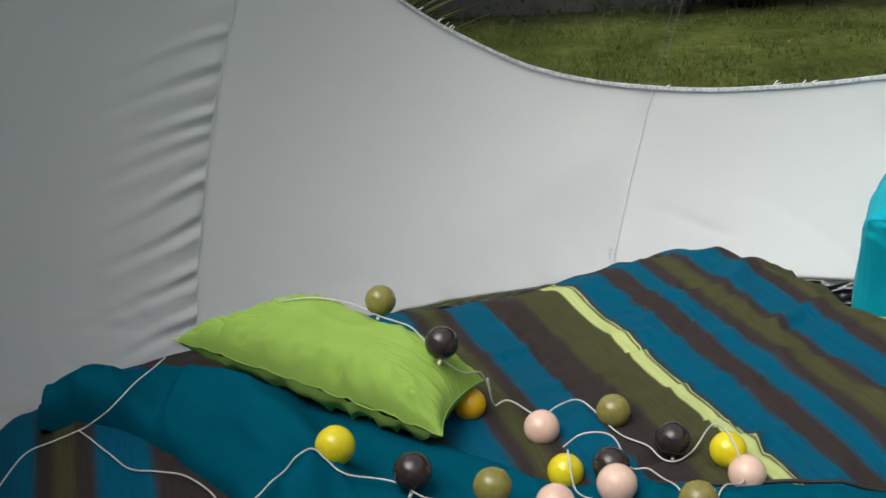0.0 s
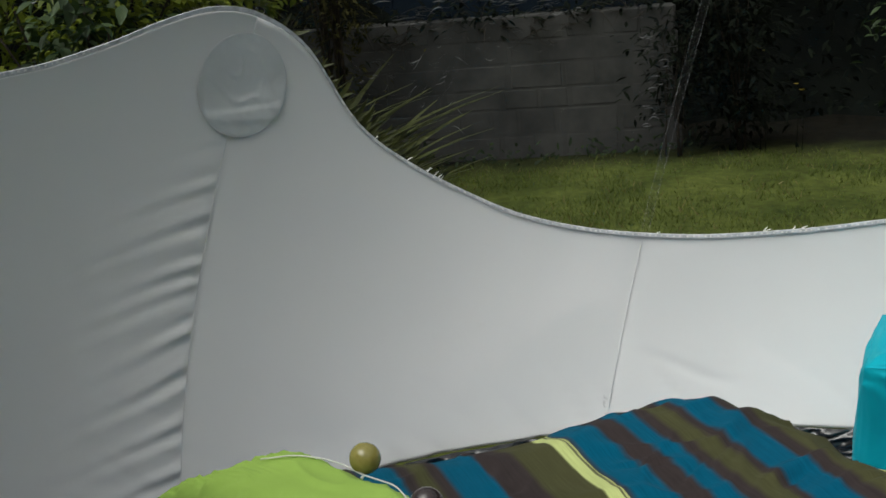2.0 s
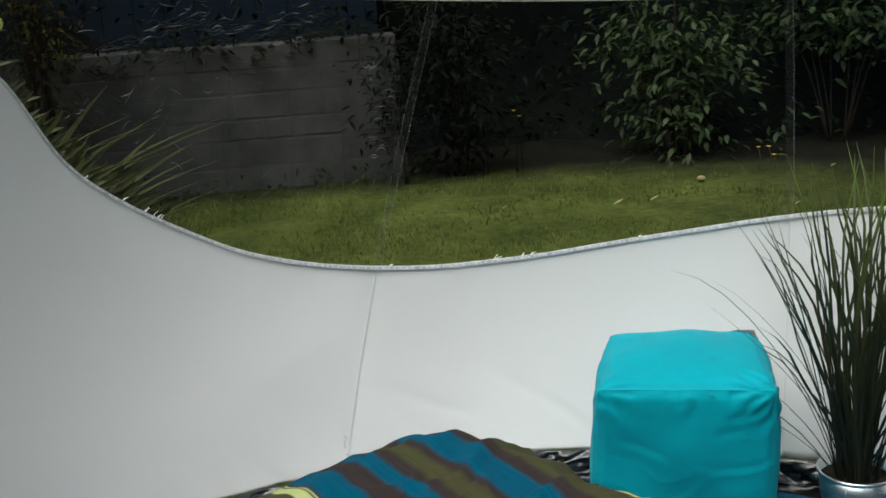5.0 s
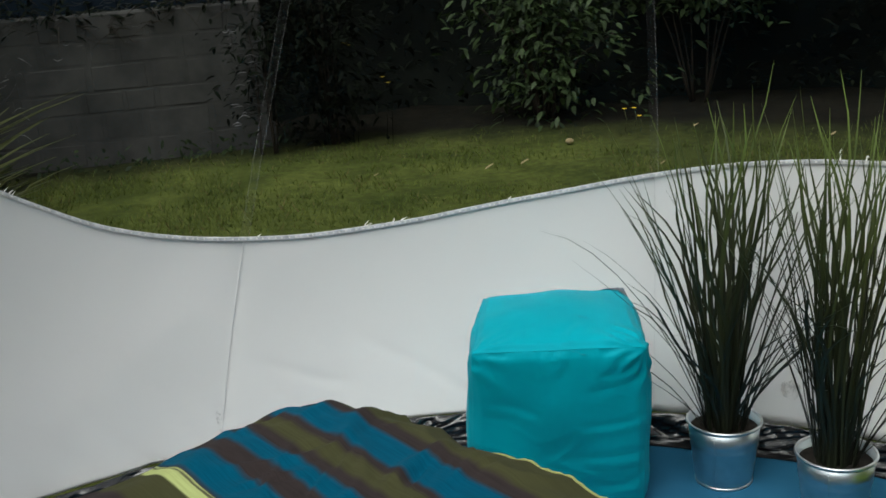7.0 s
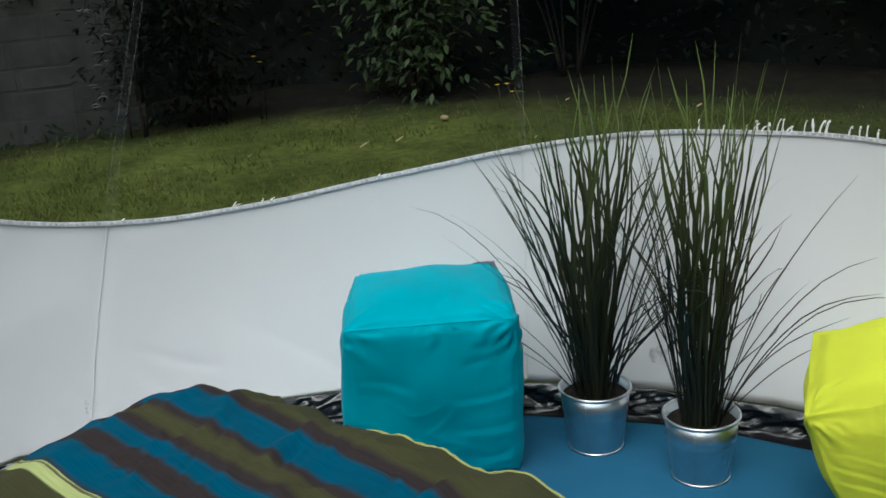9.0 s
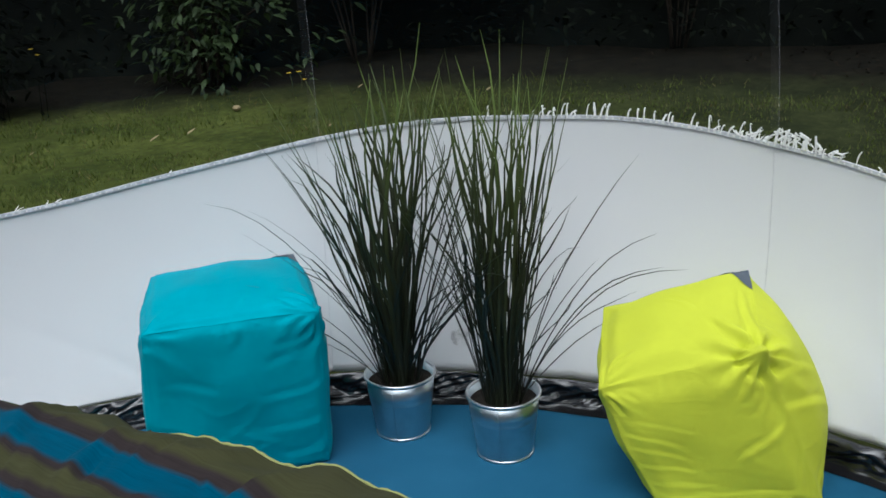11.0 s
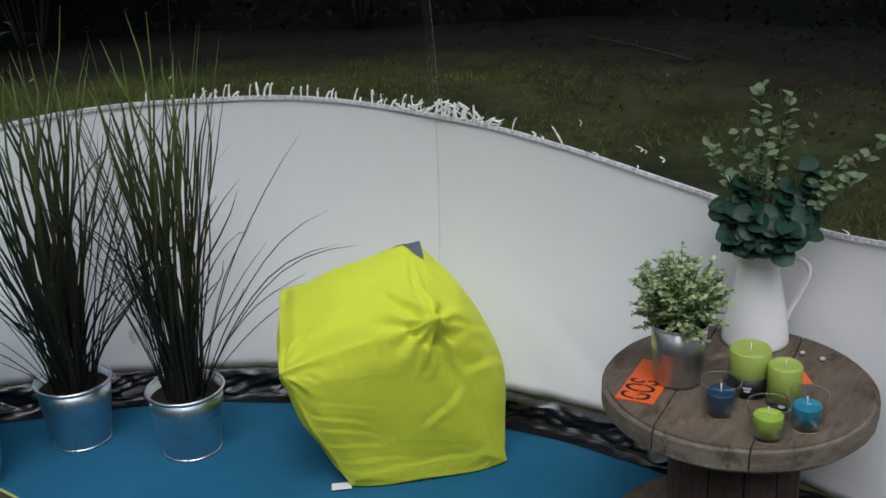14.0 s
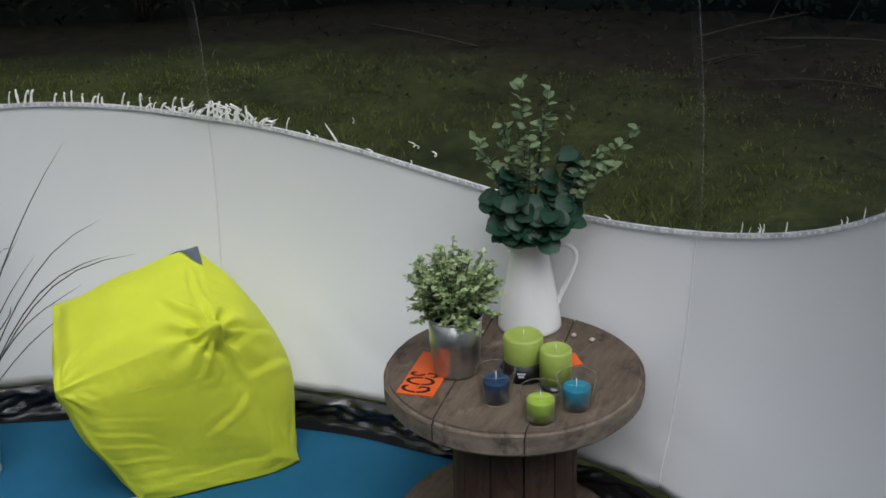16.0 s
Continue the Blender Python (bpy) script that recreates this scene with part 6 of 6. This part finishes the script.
def strap_plant(x, y, count, length, seed, label):
    """Arching strap leaves over a dense dark mound of shorter ones."""
    ob = thing("iris_clump", x, y, GZ, label, "plant", "strap-leaved plants")
    r = random.Random(seed)
    for i in range(count):
        a = r.uniform(0, 2 * math.pi)
        rr = 0.30 * math.sqrt(r.random())
        v, f = [], []
        leaf_mesh(v, f, Vector((rr * math.cos(a), rr * math.sin(a), 0)), Vector((math.cos(a) * 0.55 + 0.2, math.sin(a) * 0.5, 1)), Vector((math.cos(a), math.sin(a), 0.3)), length * r.uniform(0.6, 1.1), r.uniform(0.026, 0.044), -0.45, 6, 1.35)
        put("leaf", mesh_of("leaf", v, f, IRIS), ob)
    v, f = [], []
    for i in range(800):
        a, k = r.uniform(0, 2 * math.pi), math.sqrt(r.random())
        p = Vector((0.42 * k * math.cos(a), 0.42 * k * math.sin(a), length * 0.95 * r.random() * (1 - 0.6 * k * k)))
        leaf_mesh(v, f, p, Vector((math.cos(a) * 0.7 + 0.5, math.sin(a) * 0.6, r.uniform(0.2, 1.0))), Vector((math.cos(a), math.sin(a) - 0.6, 0.5)), r.uniform(0.09, 0.19), r.uniform(0.018, 0.036), r.uniform(0.0, 0.4), 4, 1.5)
    tagged(put("undergrowth", mesh_of("undergrowth", v, f, IRIS), ob), kind="stuff")


for x, y, n, l, sd in ((-0.70, 5.15, 40, 0.62, 2), (-0.36, 5.7, 36, 0.50, 5), (-0.54, 5.6, 44, 0.80, 6), (-1.02, 5.2, 40, 0.75, 7), (-0.72, 5.9, 44, 1.05, 9), (-1.15, 5.9, 40, 1.05, 14)):
    strap_plant(x, y, n, l, sd, "clump of narrow green strap leaves beside the lawn")

# low garden wall of rough grey stone, its courses half lost under dirt
W0, W1 = Vector((-0.75, 7.35)), Vector((1.75, 6.95))
wd = (W1 - W0).normalized()
wl = (W1 - W0).length
wn_ = Vector((-wd.y, wd.x))
gwall = tagged(new("wall_garden"), "low rough grey stone garden wall at the end of the lawn", "garden wall", "", "structure")


def wall_box(name, s0, s1, z0, z1, n0, n1, seed, mat, label=""):
    """A rough block of the wall: length, height and depth spans, its faces uneven."""
    bm = bmesh.new()
    bmesh.ops.create_cube(bm, size=2)
    if s1 - s0 > 0.5:
        bmesh.ops.subdivide_edges(bm, edges=bm.edges[:], cuts=9, use_grid_fill=True)
    else:
        bmesh.ops.bevel(bm, geom=bm.edges[:], offset=0.12, segments=1, affect="EDGES")
    for v in bm.verts:
        a, b, c = ((q + 1) / 2 for q in v.co)
        p = W0 + wd * (s0 + (s1 - s0) * a) + wn_ * (n0 + (n1 - n0) * b)
        zz = z0 + (z1 - z0) * c
        j = Vector((nz(p.x * 2, 3, zz * 2.5), nz(p.x * 3, 8, zz * 3), 0.3 * nz(p.x * 9 + seed, 5, zz * 9)))
        v.co = Vector((p.x, p.y, z0 + (z1 - z0) * c)) + j * 0.012
    part(name, bm, mat, gwall, label, False)


wall_box("core", 0.0, wl - 0.06, GZ - 0.05, 0.82, -0.0005, 0.20, 0.0, STONE, "dirty mortar between the stones")
r = random.Random(77)
z = GZ - 0.02
while z < 0.80:
    h, s0 = r.uniform(0.10, 0.17), r.uniform(-0.2, 0.0)
    while s0 < wl:
        l = r.uniform(0.16, 0.42)
        wall_box("stone", max(s0, -0.04) + 0.002, min(s0 + l, wl + r.uniform(-0.10, 0.02)) - 0.002, z + 0.002, z + h - 0.002, r.uniform(-0.0045, -0.0015), 0.19, r.uniform(0, 90), STONE)
        s0 += l
    z += h
# weeds and pale seedlings along the wall's foot
v, f = [], []
for i in range(240):
    p = W0 + wd * r.uniform(0.1, wl) - wn_ * r.uniform(0.03, 0.30)
    zz = lawn_z(p.x, p.y) + r.uniform(0, 0.16) * r.random()
    leaf_mesh(v, f, Vector((p.x, p.y, zz)), Vector((r.uniform(-1, 1), r.uniform(-1, 0.3), r.uniform(0.1, 1.2))), Vector((r.uniform(-0.5, 0.5), -0.6, 0.8)), r.uniform(0.025, 0.06), r.uniform(0.012, 0.026), 0.2, 3, 1.5)
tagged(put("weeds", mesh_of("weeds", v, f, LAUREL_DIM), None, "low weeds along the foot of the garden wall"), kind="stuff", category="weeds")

# a tangle of ivy and bare stems along the wall's top
v, f, sv, sf = [], [], [], []
for i in range(620):
    g = r.random()
    p = W0 + wd * (wl * g) + wn_ * r.uniform(-0.06, 0.22)
    z = 0.80 + 0.05 * math.sin(g * 17) + abs(r.gauss(0, 0.055)) - (0.10 * r.random() if r.random() < 0.35 else 0.0)
    leaf_mesh(v, f, Vector((p.x, p.y, z)), Vector((r.uniform(-1, 1), r.uniform(-1, 0.4), r.uniform(-0.5, 0.7))), Vector((r.uniform(-0.5, 0.5), r.uniform(-0.8, 0), 1)), r.uniform(0.05, 0.11), r.uniform(0.014, 0.028), 0.2, 3, 1.5)
for i in range(90):
    g = r.random()
    p = W0 + wd * (wl * g) - wn_ * r.uniform(0.01, 0.08)
    base = Vector((p.x, p.y, 0.80 + 0.06 * math.sin(g * 17) + r.gauss(0, 0.03)))
    d = Vector((r.uniform(-1, 1), r.uniform(-0.5, 0.1), r.uniform(-0.7, 0.5))).normalized() * r.uniform(0.06, 0.20)
    tv, tf = tube_verts(spline([base, base + d * 0.5 + Vector((0, 0, r.uniform(-0.02, 0.03))), base + d], 3), 0.0035, 4, 0.4)
    sf += [tuple(q + len(sv) for q in g_) for g_ in tf]
    sv += tv
ivy = thing("ivy", 0, 0, 0, "dark ivy and bare stems trailing over the wall's top", "ivy")
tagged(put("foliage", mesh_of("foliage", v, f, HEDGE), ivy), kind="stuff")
tagged(put("stems", mesh_of("stems", sv, sf, TWIG), ivy, "thin bare grey-brown stems"), kind="stuff")

# made-up dark blue boards that fill the unexplained dark area behind the wall
shed = thing("shed", 0.9, 7.85, GZ, "made-up dark navy boards filling the dark area behind the wall", "shed", "", -9)
for i in range(13):
    bm = bmesh.new()
    bmesh.ops.create_cube(bm, size=1)
    for q in bm.verts:
        q.co = Vector((-1.6 + 0.2 * i + q.co.x * 0.198, q.co.y * 0.022 + 0.002 * (i % 2), 1.3 + q.co.z * 2.6))
    bmesh.ops.bevel(bm, geom=bm.edges[:], offset=0.004, segments=1, affect="EDGES")
    part("board", bm, NAVY, shed, "", False)

# a cord strung across the garden
cord = thing("cord_line", 1.0, 6.0, 1.1, "pale cord strung across the garden between posts", "cord")
cp = spline([(-4.2, 5.9, 1.55), (-1.2, 5.97, 1.352), (1.0, 6.02, 1.115), (2.95, 5.28, 0.995), (5.2, 4.3, 1.02)], 16)
tube("line", [p - Vector((1.0, 6.0, 1.1)) for p in cp], 0.0019, ROPE, cord, "", 6)

# clothes pegs clipped on the cord
def peg(x, mat, label):
    z = 1.352 + (-1.2 - x) * 0.060
    ob = thing("clothes_peg", x, 5.965, z - 0.052, label, "clothes peg", "pegs on the cord")
    for sgn in (-1, 1):
        bm = bmesh.new()
        rows_ = []
        for zz, o, w in ((0.0, 0.010, 0.006), (0.02, 0.007, 0.007), (0.038, 0.003, 0.007), (0.052, 0.0055, 0.006), (0.060, 0.003, 0.006)):
            rows_.append([bm.verts.new((dx, sgn * (o + dy), zz)) for dx, dy in ((-w, 0), (w, 0), (w, 0.005), (-w, 0.005))])
        for a, b in zip(rows_, rows_[1:]):
            for q in range(4):
                bm.faces.new((a[q], a[(q + 1) % 4], b[(q + 1) % 4], b[q]))
        bm.faces.new(rows_[0])
        bm.faces.new(rows_[-1])
        bmesh.ops.recalc_face_normals(bm, faces=bm.faces)
        part("prong", bm, mat, ob, "", False)
    tube("spring", [(0.009 * math.cos(a) * 0.9, 0.012 * math.sin(a), 0.034) for a in [2 * math.pi * i / 12 for i in range(13)]], 0.0012, ZINC, ob, "steel wire spring", 5)


peg(-1.455, varied("red_plastic", (0.55, 0.05, 0.03), (0.65, 0.08, 0.05), 40, 0.4), "red plastic clothes peg on the garden cord")
peg(-1.385, varied("salmon_plastic", (0.60, 0.30, 0.20), (0.66, 0.38, 0.26), 40, 0.4), "salmon pink plastic clothes peg on the cord")
peg(-1.345, varied("blue_plastic", (0.03, 0.14, 0.35), (0.05, 0.19, 0.42), 40, 0.4), "blue plastic clothes peg on the garden cord")

# fallen leaves, a pale stone and yellow flowers on the grass
for x, y, s in ((2.65, 5.36, 0.030), (2.45, 5.37, 0.034), (4.3, 4.9, 0.024), (1.2, 4.6, 0.02), (3.9, 5.6, 0.022), (3.2, 4.9, 0.018), (1.9, 5.6, 0.018)):
    lf = thing("fallen_leaf", x, y, GZ + 0.03, "dry pale brown leaf lying on the lawn", "leaf", "fallen leaves")
    v, f = [], []
    leaf_mesh(v, f, Vector((-s, 0, 0)), Vector((1, 0.3, 0.1)), Vector((0, 0.3, 1)), s * 2, s * 1.2, -0.2, 5, 1.5)
    put("blade", mesh_of("blade", v, f, DRY), lf)
st = thing("stone", 3.15, 5.78, GZ, "small pale stone on the lawn", "stone")
bm = bmesh.new()
bmesh.ops.create_icosphere(bm, subdivisions=3, radius=0.026)
for vv in bm.verts:
    vv.co = Vector((vv.co.x, vv.co.y * 0.8, vv.co.z * 0.6 + 0.014)) * (1 + 0.15 * nz(vv.co.x * 20, vv.co.y * 20, 1))
part("pebble", bm, DRY, st)
r = random.Random(51)
for x, y, tall in ((3.58, 5.87, 0.13), (3.70, 5.95, 0.11), (3.64, 5.80, 0.09), (2.30, 6.50, 0.40), (2.34, 6.52, 0.36), (2.10, 6.55, 0.62), (2.14, 6.58, 0.60)):
    fl = thing("flower", x, y, GZ, "small yellow flower at the edge of the lawn", "flower", "yellow flowers")
    tube("stalk", [(0, 0, 0), (0.01, 0, tall * 0.55), (0.0, 0.01, tall)], 0.002, HEDGE if tall > 0.3 else STEM, fl, "", 5)
    v, f = [], []
    for k in range(7):
        a = 2 * math.pi * k / 7
        leaf_mesh(v, f, Vector((0, 0.01, tall)), Vector((math.cos(a), math.sin(a), 0.4)), Vector((0, 0, 1)), 0.018, 0.013, 0.1, 3, 1.5)
    put("petals", mesh_of("petals", v, f, FLOWER), fl)
